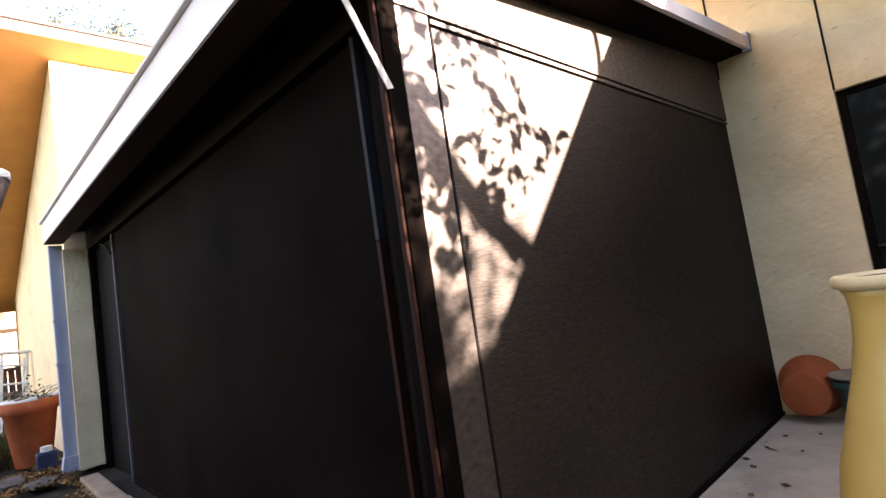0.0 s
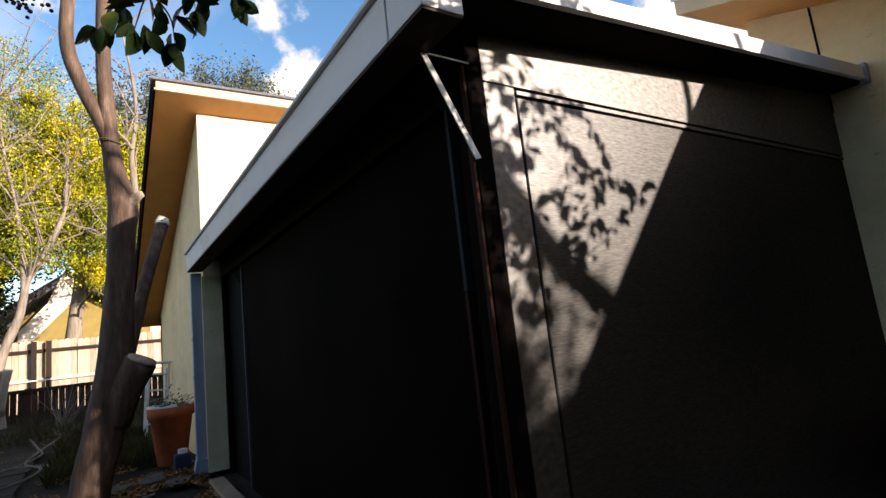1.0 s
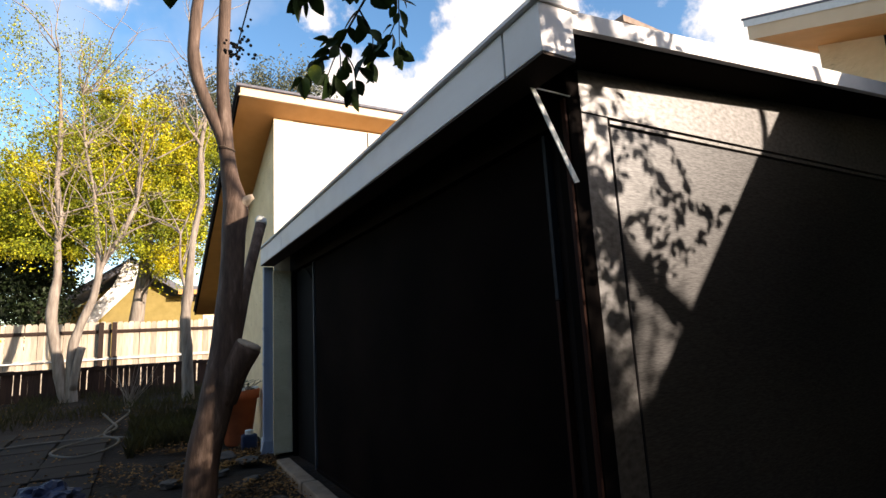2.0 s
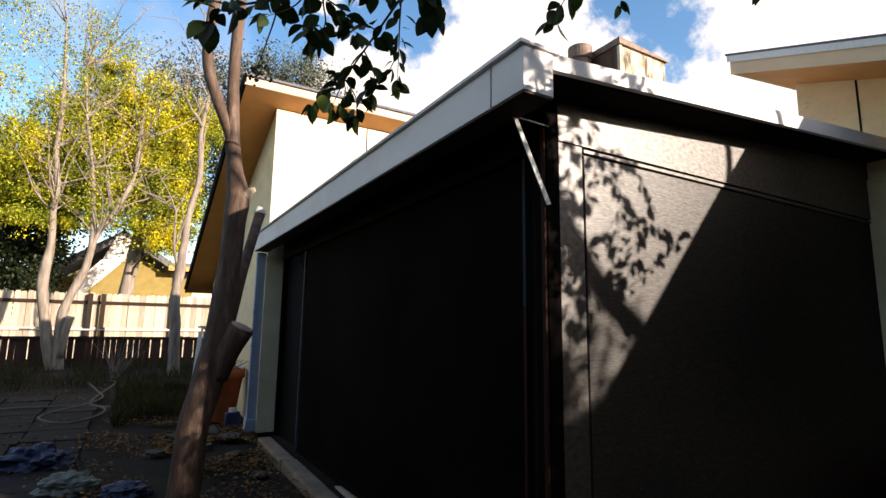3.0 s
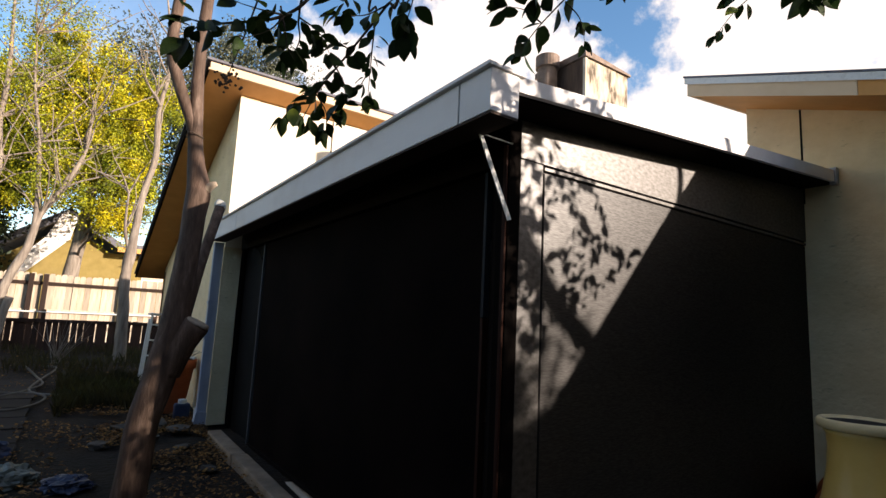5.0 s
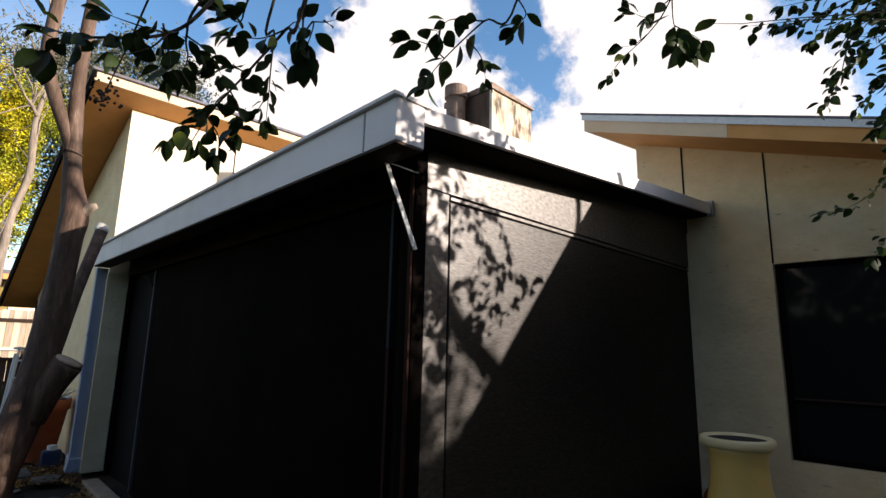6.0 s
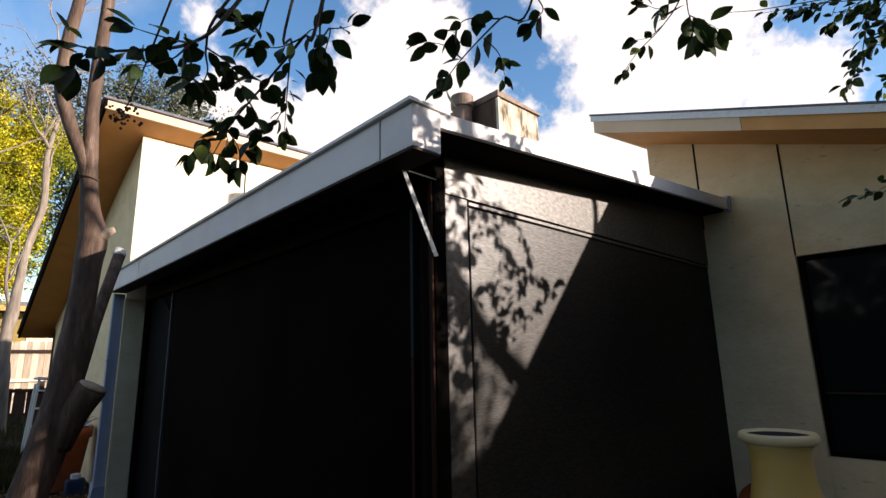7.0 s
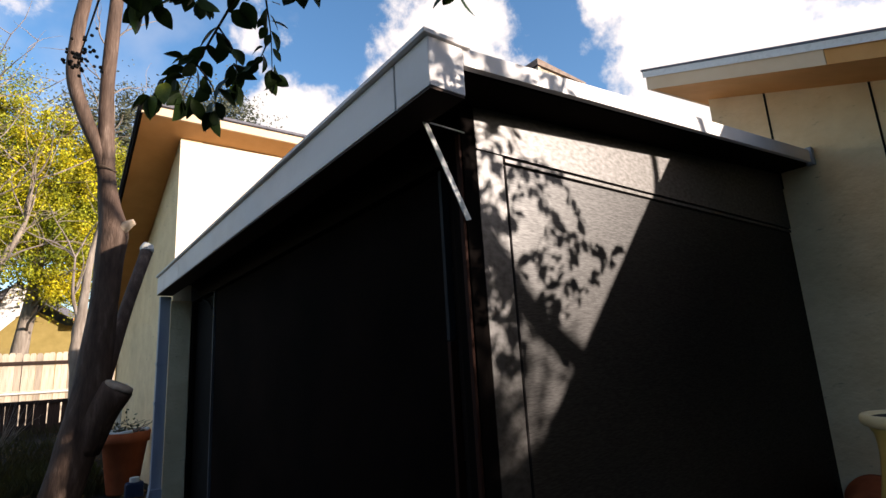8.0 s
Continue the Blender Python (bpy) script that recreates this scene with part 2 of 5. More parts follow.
def box(x0, x1, y0, y1, z0, z1, bevel=0.0, bm=None):
    bm = bm or bmesh.new()
    vs = [bm.verts.new((x, y, z)) for x in (x0, x1) for y in (y0, y1) for z in (z0, z1)]
    fs = [bm.faces.new([vs[i] for i in f]) for f in ((0, 1, 3, 2), (4, 6, 7, 5), (0, 4, 5, 1), (2, 3, 7, 6), (0, 2, 6, 4), (1, 5, 7, 3))]
    if bevel:
        es = {e for f in fs for e in f.edges}
        bmesh.ops.bevel(bm, geom=list(es), offset=bevel, segments=2, affect="EDGES", profile=0.6)
    return bm


def prism(outline, axis, a, b, bm=None):
    """A flat outline drawn out along an axis: outline in the two other axes, in order."""
    bm = bm or bmesh.new()

    def at(p, d):
        return {"x": (d, p[0], p[1]), "y": (p[0], d, p[1]), "z": (p[0], p[1], d)}[axis]
    lo = [bm.verts.new(at(p, a)) for p in outline]
    hi = [bm.verts.new(at(p, b)) for p in outline]
    k = len(outline)
    fs = [bm.faces.new(lo[::-1]), bm.faces.new(hi)] + [bm.faces.new((lo[i], lo[(i + 1) % k], hi[(i + 1) % k], hi[i])) for i in range(k)]
    bmesh.ops.recalc_face_normals(bm, faces=fs)
    return bm


def tube(points, radii, sides=8, bm=None, wobble=0.0):
    """A tapered round branch along points."""
    bm = bm or bmesh.new()
    pts = [Vector(p) for p in points]
    rings = []
    side = None
    for i, p in enumerate(pts):
        d = (pts[min(i + 1, len(pts) - 1)] - pts[max(i - 1, 0)]).normalized()
        if side is None:
            side = d.orthogonal().normalized()
        side = (side - d * side.dot(d)).normalized()
        up = d.cross(side)
        r = radii[i] if hasattr(radii, "__len__") else radii
        ring = []
        for k in range(sides):
            a = 2 * math.pi * k / sides
            rr = r * (1 + wobble * noise.noise(p * 3 + Vector((k * 1.7, 0, 0))))
            ring.append(bm.verts.new(p + (side * math.cos(a) + up * math.sin(a)) * rr))
        rings.append(ring)
    for a, b in zip(rings, rings[1:]):
        for k in range(sides):
            bm.faces.new((a[k], a[(k + 1) % sides], b[(k + 1) % sides], b[k]))
    bm.faces.new(rings[0][::-1])
    bm.faces.new(rings[-1])
    return bm


def curve_points(points, n=6):
    """A smooth run through points (Catmull-Rom), n steps a span. Extra values after x, y, z are carried along."""
    p = [np.array(q, float) for q in points]
    p = [2 * p[0] - p[1]] + p + [2 * p[-1] - p[-2]]
    out = []
    for i in range(1, len(p) - 2):
        for k in range(n):
            t = k / n
            out.append(0.5 * (2 * p[i] + (p[i + 1] - p[i - 1]) * t + (2 * p[i - 1] - 5 * p[i] + 4 * p[i + 1] - p[i + 2]) * t * t
                              + (3 * p[i] - p[i - 1] - 3 * p[i + 1] + p[i + 2]) * t ** 3))
    out.append(p[-2])
    return out


def limb(points, n=5, sides=9, bm=None, wobble=0.15):
    """A branch through (x, y, z, radius) points."""
    c = curve_points(points, n)
    return tube([q[:3] for q in c], [max(q[3], 0.001) for q in c], sides, bm, wobble)


def lathe(profile, steps=40, bm=None):
    """A turned shape from (radius, height) pairs."""
    bm = bm or bmesh.new()
    rings = [[bm.verts.new((r * math.cos(2 * math.pi * k / steps), r * math.sin(2 * math.pi * k / steps), z)) for k in range(steps)] for r, z in profile]
    for a, b in zip(rings, rings[1:]):
        for k in range(steps):
            bm.faces.new((a[k], a[(k + 1) % steps], b[(k + 1) % steps], b[k]))
    bm.faces.new(rings[0][::-1])
    bm.faces.new(rings[-1])
    return bm


# ---- ground ----
def ground_z(x, y):
    """The yard climbs gently away from the house corner."""
    return 0.05 + 0.028 * max(min(y, 30), -6)


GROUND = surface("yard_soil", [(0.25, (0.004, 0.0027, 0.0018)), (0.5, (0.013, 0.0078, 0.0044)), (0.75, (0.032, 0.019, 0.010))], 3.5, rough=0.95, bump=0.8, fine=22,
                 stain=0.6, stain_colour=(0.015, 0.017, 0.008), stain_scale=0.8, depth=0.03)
bm = bmesh.new()
xs = [-400, -120, -40] + [-14 + 0.35 * i for i in range(66)] + [20, 60, 150, 400]
ys = [-400, -120, -40] + [-12 + 0.35 * i for i in range(90)] + [30, 60, 150, 400]
grid = [[bm.verts.new((x, y, ground_z(x, y) + (0.05 * (noise.noise(Vector((x * 0.9, y * 0.9, 0)))) + 0.02 * noise.noise(Vector((x * 3, y * 3, 5))) - 0.03 if -14 < x < 9 and -12 < y < 20 else -0.1))) for y in ys] for x in xs]
for i in range(len(xs) - 1):
    for j in range(len(ys) - 1):
        bm.faces.new((grid[i][j], grid[i + 1][j], grid[i + 1][j + 1], grid[i][j + 1]))
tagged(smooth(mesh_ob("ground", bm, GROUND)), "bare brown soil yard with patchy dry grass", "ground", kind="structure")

# concrete slab under the patio and along the house wall
SLAB = surface("pale_concrete", [(0.3, (0.45, 0.37, 0.28)), (0.7, (0.58, 0.49, 0.38))], 6, rough=0.9, bump=0.4, fine=40, stain=0.5, stain_colour=(0.2, 0.17, 0.14), stain_scale=1.6)
slab = mesh_ob("floor", box(0.10, 3.57, -3.2, 5.2, -0.2, 0.10, 0.012), SLAB)
tagged(slab, "pale stained concrete patio slab", "floor", kind="structure")
curb = thing("curb", "low weathered concrete curb along the screened wall", "curb", kind="structure")
for i, (y0, y1) in enumerate(((-0.3, 1.5), (1.508, 3.44), (3.448, 4.46))):
    stone = prism([(y0, -0.15), (y1, -0.15), (y1, 0.115 + 0.028 * y1), (y0, 0.115 + 0.028 * y0)], "x", -0.185, -0.045)
    bmesh.ops.bevel(stone, geom=list(stone.edges), offset=0.014, segments=2, affect="EDGES", profile=0.6)
    c = part("curb_stone", stone, CONCRETE, curb)
    c.rotation_euler = (0.0, 0.0, 0.003 * (i - 1))

# ---- the patio: posts, screens, sloping roof ----
patio = thing("patio_cover", "flat patio cover with white fascia on dark posts", "patio cover", kind="structure")


def roof_z(x):
    """Underside of the roof deck over x."""
    return 2.545 + 0.0805 * x


# box beam along the low side, in three boards with open joints
for y0, y1 in ((-0.250, -0.031), (-0.020, 3.936), (3.947, 5.08)):
    part("fascia_board", box(-0.25, -0.09, y0, y1, 2.40, 2.592, 0.004), TRIM_WHITE, patio)
part("fascia_core", box(-0.235, -0.10, -0.235, 5.075, 2.41, 2.585), BLACK_LINE, patio)
part("beam_soffit", box(-0.246, -0.092, -0.246, 5.075, 2.390, 2.3985), BEAM_BROWN, patio, "brown underside of the box beam")
part("drip_edge", box(-0.272, -0.06, -0.262, 5.085, 2.594, 2.612, 0.003), TRIM_WHITE, patio)
part("roof_deck", prism([(-0.088, roof_z(-0.088) + 0.004), (3.56, roof_z(3.56) + 0.004), (3.56, roof_z(3.56) + 0.07), (-0.088, roof_z(-0.088) + 0.05)], "y", -0.215, 5.2), ROOFING, patio)
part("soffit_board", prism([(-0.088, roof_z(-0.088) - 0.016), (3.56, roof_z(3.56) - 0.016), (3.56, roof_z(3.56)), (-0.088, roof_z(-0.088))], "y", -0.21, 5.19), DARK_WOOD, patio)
part("fascia_strip", prism([(-0.086, 2.528), (3.56, 2.828), (3.56, 2.925), (-0.086, 2.60)], "y", -0.245, -0.217), TRIM_WHITE, patio)
part("end_cap", box(3.395, 3.450, -0.262, -0.205, 2.795, 2.935, 0.006), METAL_GREY, patio)

# right face, in the plane y = 0
part("header_panel", prism([(0.165, 2.345), (3.565, 2.345), (3.565, roof_z(3.565) - 0.02), (0.165, roof_z(0.165) - 0.02)], "y", 0.0, 0.045), PANEL, patio, "tan painted header panel above the screen")
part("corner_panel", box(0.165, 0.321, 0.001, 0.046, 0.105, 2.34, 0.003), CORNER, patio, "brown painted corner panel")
part("gasket", box(0.322, 3.56, 0.016, 0.04, 2.296, 2.345), BLACK_LINE, patio)
part("screen_bead", box(0.334, 3.56, 0.002, 0.03, 2.313, 2.333, 0.003), PANEL, patio)
part("gasket", box(0.3215, 0.3315, -0.0015, 0.04, 0.105, 2.296), BLACK_LINE, patio)
part("screen", box(0.332, 3.56, 0.012, 0.02, 0.105, 2.303), SCREEN, patio, "brown woven solar screen in leaf-dappled sun")
part("floor_track", box(0.34, 3.55, 0.0, 0.04, 0.101, 0.125, 0.003), DARK_WOOD, patio)

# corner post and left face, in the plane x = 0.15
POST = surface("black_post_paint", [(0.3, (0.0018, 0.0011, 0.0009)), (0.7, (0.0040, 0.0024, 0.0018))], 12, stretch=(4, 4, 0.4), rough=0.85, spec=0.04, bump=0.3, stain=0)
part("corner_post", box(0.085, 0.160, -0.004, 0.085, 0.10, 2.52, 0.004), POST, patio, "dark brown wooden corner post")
part("post_edge", box(0.070, 0.084, 0.002, 0.024, 0.10, 2.39, 0.003), RED_WOOD, patio)
# black sheet standing in for the shade of the gap beside the post
part("recess", box(0.15, 0.17, 0.087, 0.19, 0.10, 2.5), GAP_SHADE, patio)
part("screen_rail", box(0.112, 0.150, 0.190, 0.212, 1.55, 2.30, 0.003), RAIL_DARK, patio, "grey metal screen guide rail")
part("screen_rail", box(0.112, 0.150, 0.190, 0.212, 0.13, 1.545, 0.003), RED_WOOD, patio)
part("screen", box(0.150, 0.157, 0.214, 4.11, 0.13, 2.31), SCREEN_SHADED, patio, "woven solar screen, coloured black for its shade")
part("screen", box(0.170, 0.177, 4.15, 5.0, 0.13, 2.31), FAR_SCREEN, patio, "grey woven screen of the narrow bay")
part("bracket", tube([(0.125, 4.16, 2.14), (0.12, 4.30, 2.23), (0.12, 4.55, 2.29)], 0.012, 8), BLACK_LINE, patio, "dark bent bracket")
part("screen_rail", box(0.128, 0.16, 4.118, 4.140, 0.13, 2.33, 0.003), GUIDE, patio, "thin grey metal guide rail")
part("bottom_bar", box(0.128, 0.165, 0.214, 4.10, 0.13, 0.165, 0.006), DARK_WOOD, patio)
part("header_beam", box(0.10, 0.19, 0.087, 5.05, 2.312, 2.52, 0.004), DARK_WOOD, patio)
part("far_post", box(0.12, 0.20, 4.995, 5.06, 0.12, 2.31, 0.004), DARK_WOOD, patio)
part("brace", prism([(-0.128, 2.405), (-0.104, 2.405), (0.094, 2.017), (0.072, 2.010)], "y", -0.020, -0.014), METAL_WHITE, patio, "thin white metal brace under the eave")
part("eave_wire", tube([(-0.10, 0.0, 2.405), (0.10, -0.006, 2.398)], 0.0035, 6), METAL_WHITE, patio)
part("latch", box(0.128, 0.158, 0.012, 0.03, 1.70, 1.80, 0.004), METAL_GREY, patio)

# ---- far house behind the patio ----
far = thing("far_house", "cream stucco house with a shed roof and orange soffit", "house")


def far_roof(y):
    """Underside of the far house's roof."""
    return 4.45 - 0.385 * (y - 5.26)


part("wall", prism([(5.26, -0.1), (10.6, -0.1), (10.6, far_roof(10.6)), (5.26, far_roof(5.26))], "x", -0.05, 0.2), STUCCO, far)
part("wall", box(0.2, 9.0, 5.262, 5.5, -0.1, 4.44), STUCCO_PALE, far)
part("wall", box(-0.05, 9.0, 10.35, 10.6, -0.1, 2.38), STUCCO, far)
part("corner_face", box(-0.052, 0.2, 5.254, 5.261, 2.3, 4.43), STUCCO_PALE, far)
part("soffit", prism([(4.98, far_roof(4.98) + 0.006), (11.0, far_roof(11.0) + 0.006), (11.0, far_roof(11.0) + 0.03), (4.98, far_roof(4.98) + 0.03)], "x", -0.51, 9.0), SOFFIT, far)
part("roof", prism([(4.93, far_roof(4.93) + 0.094), (11.05, far_roof(11.05) + 0.094), (11.05, far_roof(11.05) + 0.124), (4.93, far_roof(4.93) + 0.124)], "x", -0.56, 9.05), SHINGLE, far)
part("roof_core", prism([(4.985, far_roof(4.985) + 0.032), (10.99, far_roof(10.99) + 0.032), (10.99, far_roof(10.99) + 0.09), (4.985, far_roof(4.985) + 0.09)], "x", -0.505, 8.9), DARK_WOOD, far)
part("fascia", box(-0.53, 9.0, 4.945, 4.978, far_roof(4.96) - 0.015, far_roof(4.96) + 0.086, 0.003), TRIM_CREAM, far)
part("rake_board", prism([(4.945, far_roof(4.945)), (11.0, far_roof(11.0)), (11.0, far_roof(11.0) + 0.091), (4.945, far_roof(4.945) + 0.091)], "x", -0.54, -0.511), DARK_WOOD, far)
for x in (1.25, 2.5, 3.75):
    part("panel_joint", box(x, x + 0.015, 5.256, 5.2625, 2.6, 4.43), DARK_WOOD, far)
part("wall_return", box(-0.094, 0.119, 5.09, 5.255, 0.26, 2.40, 0.004), STUCCO, far)

far.location = (-0.015, -0.07, -0.07)

# rain pipe at the joint of the two
pipe = thing("downpipe", "grey painted metal downpipe against the stucco corner", "downpipe")
part("pipe", box(-0.216, -0.100, 5.06, 5.13, 0.20, 2.38, 0.012), METAL_GREY, pipe)
part("pipe_shoe", prism([(-0.245, 0.20), (-0.097, 0.20), (-0.097, 0.34), (-0.222, 0.34)], "y", 5.03, 5.135), METAL_GREY, pipe)
for z in (1.2, 1.62):
    part("pipe_band", box(-0.221, -0.096, 5.055, 5.135, z, z + 0.03, 0.003), METAL_GREY, pipe)

# ---- near house wing with the window ----
near = thing("near_house", "tan stucco house wing with a sloping roof", "house")


def near_roof(y):
    """Underside of the near house's roof at its wall."""
    return 3.62 + 0.335 * y


W = 3.57
part("wall", prism([(-0.65, 0.05), (0.5, 0.05), (0.5, near_roof(0.5)), (-0.65, near_roof(-0.65))], "x", W, W + 0.2), STUCCO, near)
part("wall", prism([(-2.3, 2.335), (-0.652, 2.335), (-0.652, near_roof(-0.652)), (-2.3, near_roof(-2.3))], "x", W, W + 0.2), STUCCO, near)
part("wall", box(W, W + 0.2, -2.3, -0.652, 0.05, 0.75), STUCCO, near)
part("wall", prism([(-4.3, 0.05), (-2.302, 0.05), (-2.302, near_roof(-2.302)), (-4.3, near_roof(-4.3))], "x", W, W + 0.2), STUCCO, near)
part("wall", box(W + 0.2, 9.0, 0.3, 0.5, 0.05, near_roof(0.5)), STUCCO_PALE, near)
part("wall", box(W + 0.2, 9.0, -4.3, -4.1, 0.05, near_roof(-4.3)), STUCCO, near)
part("soffit", prism([(-4.66, near_roof(-4.66)), (0.62, near_roof(0.62)), (0.62, near_roof(0.62) + 0.02), (-4.66, near_roof(-4.66) + 0.02)], "x", 2.79, 9.0), SOFFIT, near)
part("roof", prism([(-4.72, near_roof(-4.72) + 0.166), (0.66, near_roof(0.66) + 0.166), (0.66, near_roof(0.66) + 0.184), (-4.72, near_roof(-4.72) + 0.184)], "x", 2.745, 9.05), SHINGLE, near)
part("roof_core", prism([(-4.65, near_roof(-4.65) + 0.022), (0.61, near_roof(0.61) + 0.022), (0.61, near_roof(0.61) + 0.143), (-4.65, near_roof(-4.65) + 0.143)], "x", 2.80, 8.9), DARK_WOOD, near)
part("rake_board", prism([(-0.62, near_roof(-0.62) - 0.01), (0.63, near_roof(0.63) - 0.01), (0.63, near_roof(0.63) + 0.143), (-0.62, near_roof(-0.62) + 0.143)], "x", 2.762, 2.789), TRIM_CREAM, near)
part("rake_board", prism([(-4.69, near_roof(-4.69) - 0.01), (-0.623, near_roof(-0.623) - 0.01), (-0.623, near_roof(-0.623) + 0.143), (-4.69, near_roof(-4.69) + 0.143)], "x", 2.764, 2.789), SOFFIT, near)
part("drip_edge", prism([(-4.72, near_roof(-4.72) + 0.105), (0.65, near_roof(0.65) + 0.105), (0.65, near_roof(0.65) + 0.164), (-4.72, near_roof(-4.72) + 0.164)], "x", 2.750, 2.761), METAL_WHITE, near)
part("eave_board", box(2.79, 9.0, 0.621, 0.645, near_roof(0.62), near_roof(0.62) + 0.14), TRIM_CREAM, near)
for o in near.children:
    if o.name.split(".")[0] in ("soffit", "roof", "roof_core", "rake_board", "drip_edge", "eave_board"):
        for v in o.data.vertices:
            v.co.z += 0.33 * (min(v.co.x, 5.0) - 2.79) - 0.156
    elif o.name.split(".")[0] == "wall":
        for v in o.data.vertices:
            v.co.z += 0.10 if v.co.z > 2.4 else 0.0
near.location, near.scale = (-0.036, -0.043, 0.036), (0.9766, 0.9766, 0.9766)
part("panel_joint", box(W - 0.004, W + 0.002, 0.034, 0.050, 2.7, near_roof(0.04) + 0.10), BLACK_LINE, near)
part("panel_joint", box(W - 0.004, W + 0.002, -0.662, -0.648, 2.34, near_roof(-0.66) + 0.10), BLACK_LINE, near)

GLASS = bpy.data.materials.new("window_glass")
GLASS.use_nodes = True
gb = GLASS.node_tree.nodes["Principled BSDF"]
gb.inputs["Base Color"].default_value = (0.01, 0.012, 0.012, 1)
gb.inputs["Roughness"].default_value = 0.06
gb.inputs["IOR"].default_value = 1.22
win = thing("window_1", "dark framed window with reflecting glass", "window", kind="structure")
win.location, win.scale = near.location, near.scale
for y0, y1, z0, z1 in ((-2.3, -0.652, 2.295, 2.335), (-2.3, -0.652, 0.75, 0.79), (-0.70, -0.652, 0.79, 2.295), (-2.3, -2.25, 0.79, 2.295), (-2.25, -0.70, 1.215, 1.245)):
    part("window_frame", box(W + 0.05, W + 0.10, y0, y1, z0, z1, 0.004), DARK_WOOD, win)
part("pane", box(W + 0.07, W + 0.08, -2.25, -0.70, 0.79, 1.215), GLASS, win)
part("pane", box(W + 0.07, W + 0.08, -2.25, -0.70, 1.245, 2.295), GLASS, win)
part("window_sill", box(W + 0.03, W + 0.045, -2.25, -0.70, 1.222, 1.238), BEAM_BROWN, win)

# wall of the patio's back, closing the place, then added walls out of view
tagged(mesh_ob("wall_back", box(3.455, 3.8, 0.46, 5.18, 0.0, 2.84), STUCCO), "plain stucco wall behind the patio", "wall", kind="structure")
IVY = surface("ivy", [(0.3, (0.012, 0.018, 0.008)), (0.7, (0.045, 0.060, 0.022))], 6, rough=0.8, bump=1.0, fine=9, stain=0.3, stain_colour=(0.03, 0.022, 0.015), depth=0.06)
# unseen south and west walls, added to hold light off the yard
tagged(mesh_ob("wall_south", box(-14, 16, -10.3, -10.0, -0.4, 4.2), IVY), "unseen ivy wall added to shade the yard", "wall", kind="structure")
# added out of view; its height sets where sun ends on the corner panel
tagged(mesh_ob("wall_side", box(3.452, 3.8, -10.0, -4.25, -0.2, 2.74), STUCCO), "unseen stucco wall added past the wing to block sun", "wall", kind="structure")
tagged(mesh_ob("wall_west", box(-6.3, -6.0, -10.0, 8.0, -0.4, 2.4), IVY), "unseen ivy wall added to cut western sky light", "wall", kind="structure")

# ---- more materials ----
BARK = surface("crape_bark", [(0.3, (0.045, 0.026, 0.018)), (0.55, (0.105, 0.066, 0.048)), (0.75, (0.22, 0.155, 0.12))], 5, stretch=(5, 5, 1.0), rough=0.75, bump=0.5, fine=24, stain=0.5, stain_colour=(0.12, 0.07, 0.05), stain_scale=3, depth=0.01)
BARK_LOW = surface("rough_bark", [(0.3, (0.018, 0.011, 0.008)), (0.7, (0.065, 0.040, 0.026))], 6, stretch=(5, 5, 0.9), rough=0.9, bump=0.9, fine=20, stain=0.4, stain_colour=(0.03, 0.02, 0.016), stain_scale=3, depth=0.02)
PALE_BARK = surface("pale_bark", [(0.3, (0.13, 0.10, 0.08)), (0.7, (0.30, 0.25, 0.205))], 4, stretch=(4, 4, 0.6), rough=0.85, bump=0.5, fine=14, stain=0.6, stain_colour=(0.13, 0.10, 0.08), stain_scale=1.6, depth=0.02)
CUT_WOOD = surface("cut_wood", [(0.3, (0.36, 0.26, 0.18)), (0.7, (0.52, 0.42, 0.32))], 22, rough=0.9, bump=0.3, stain=0.3)
TWIG = surface("twig_bark", [(0.3, (0.05, 0.035, 0.025)), (0.7, (0.11, 0.08, 0.055))], 20, rough=0.85, bump=0.3, stain=0)
LEAF = surface("dark_green_leaf", [(0.3, (0.014, 0.029, 0.007)), (0.7, (0.034, 0.064, 0.015))], 18, rough=0.45, bump=0.2, fine=70, stain=0.12, stain_colour=(0.06, 0.06, 0.015), stain_scale=9, vary=0.4, through_light=0.15, spec=0.14, depth=0.002)
# bright leaf copy: backlight put into the green, for yellowed leaves too
LEAF_BACKLIT = surface("yellow_backlit_leaf", [(0.3, (0.10, 0.15, 0.02)), (0.7, (0.24, 0.28, 0.04))], 18, rough=0.5, bump=0.2, stain=0.2, stain_colour=(0.08, 0.1, 0.02), stain_scale=9, vary=0.3, through_light=0.35)
FOLIAGE_YELLOW = surface("autumn_foliage", [(0.3, (0.075, 0.125, 0.012)), (0.5, (0.28, 0.29, 0.018)), (0.68, (0.60, 0.47, 0.018))], 0.9, rough=0.6, bump=0, stain=0.6, stain_colour=(0.055, 0.085, 0.014), stain_scale=0.6, vary=0.75, island=True, through_light=0.32)
FOLIAGE_DARK = surface("dark_foliage", [(0.3, (0.010, 0.018, 0.006)), (0.7, (0.030, 0.046, 0.015))], 0.8, rough=0.6, bump=0, stain=0.3, stain_colour=(0.03, 0.035, 0.02), vary=0.5, island=True, through_light=0.15)
FOLIAGE_GREY = surface("olive_foliage", [(0.3, (0.05, 0.062, 0.036)), (0.7, (0.12, 0.13, 0.085))], 0.8, rough=0.6, bump=0, stain=0.3, stain_colour=(0.09, 0.07, 0.06), vary=0.4, island=True, through_light=0.2)
FENCE_WOOD = surface("weathered_cedar", [(0.3, (0.30, 0.23, 0.17)), (0.7, (0.50, 0.42, 0.33))], 4, stretch=(9, 9, 0.5), rough=0.9, bump=0.5, fine=20, stain=0.5, stain_colour=(0.11, 0.075, 0.055), stain_scale=1.4, vary=0.3)
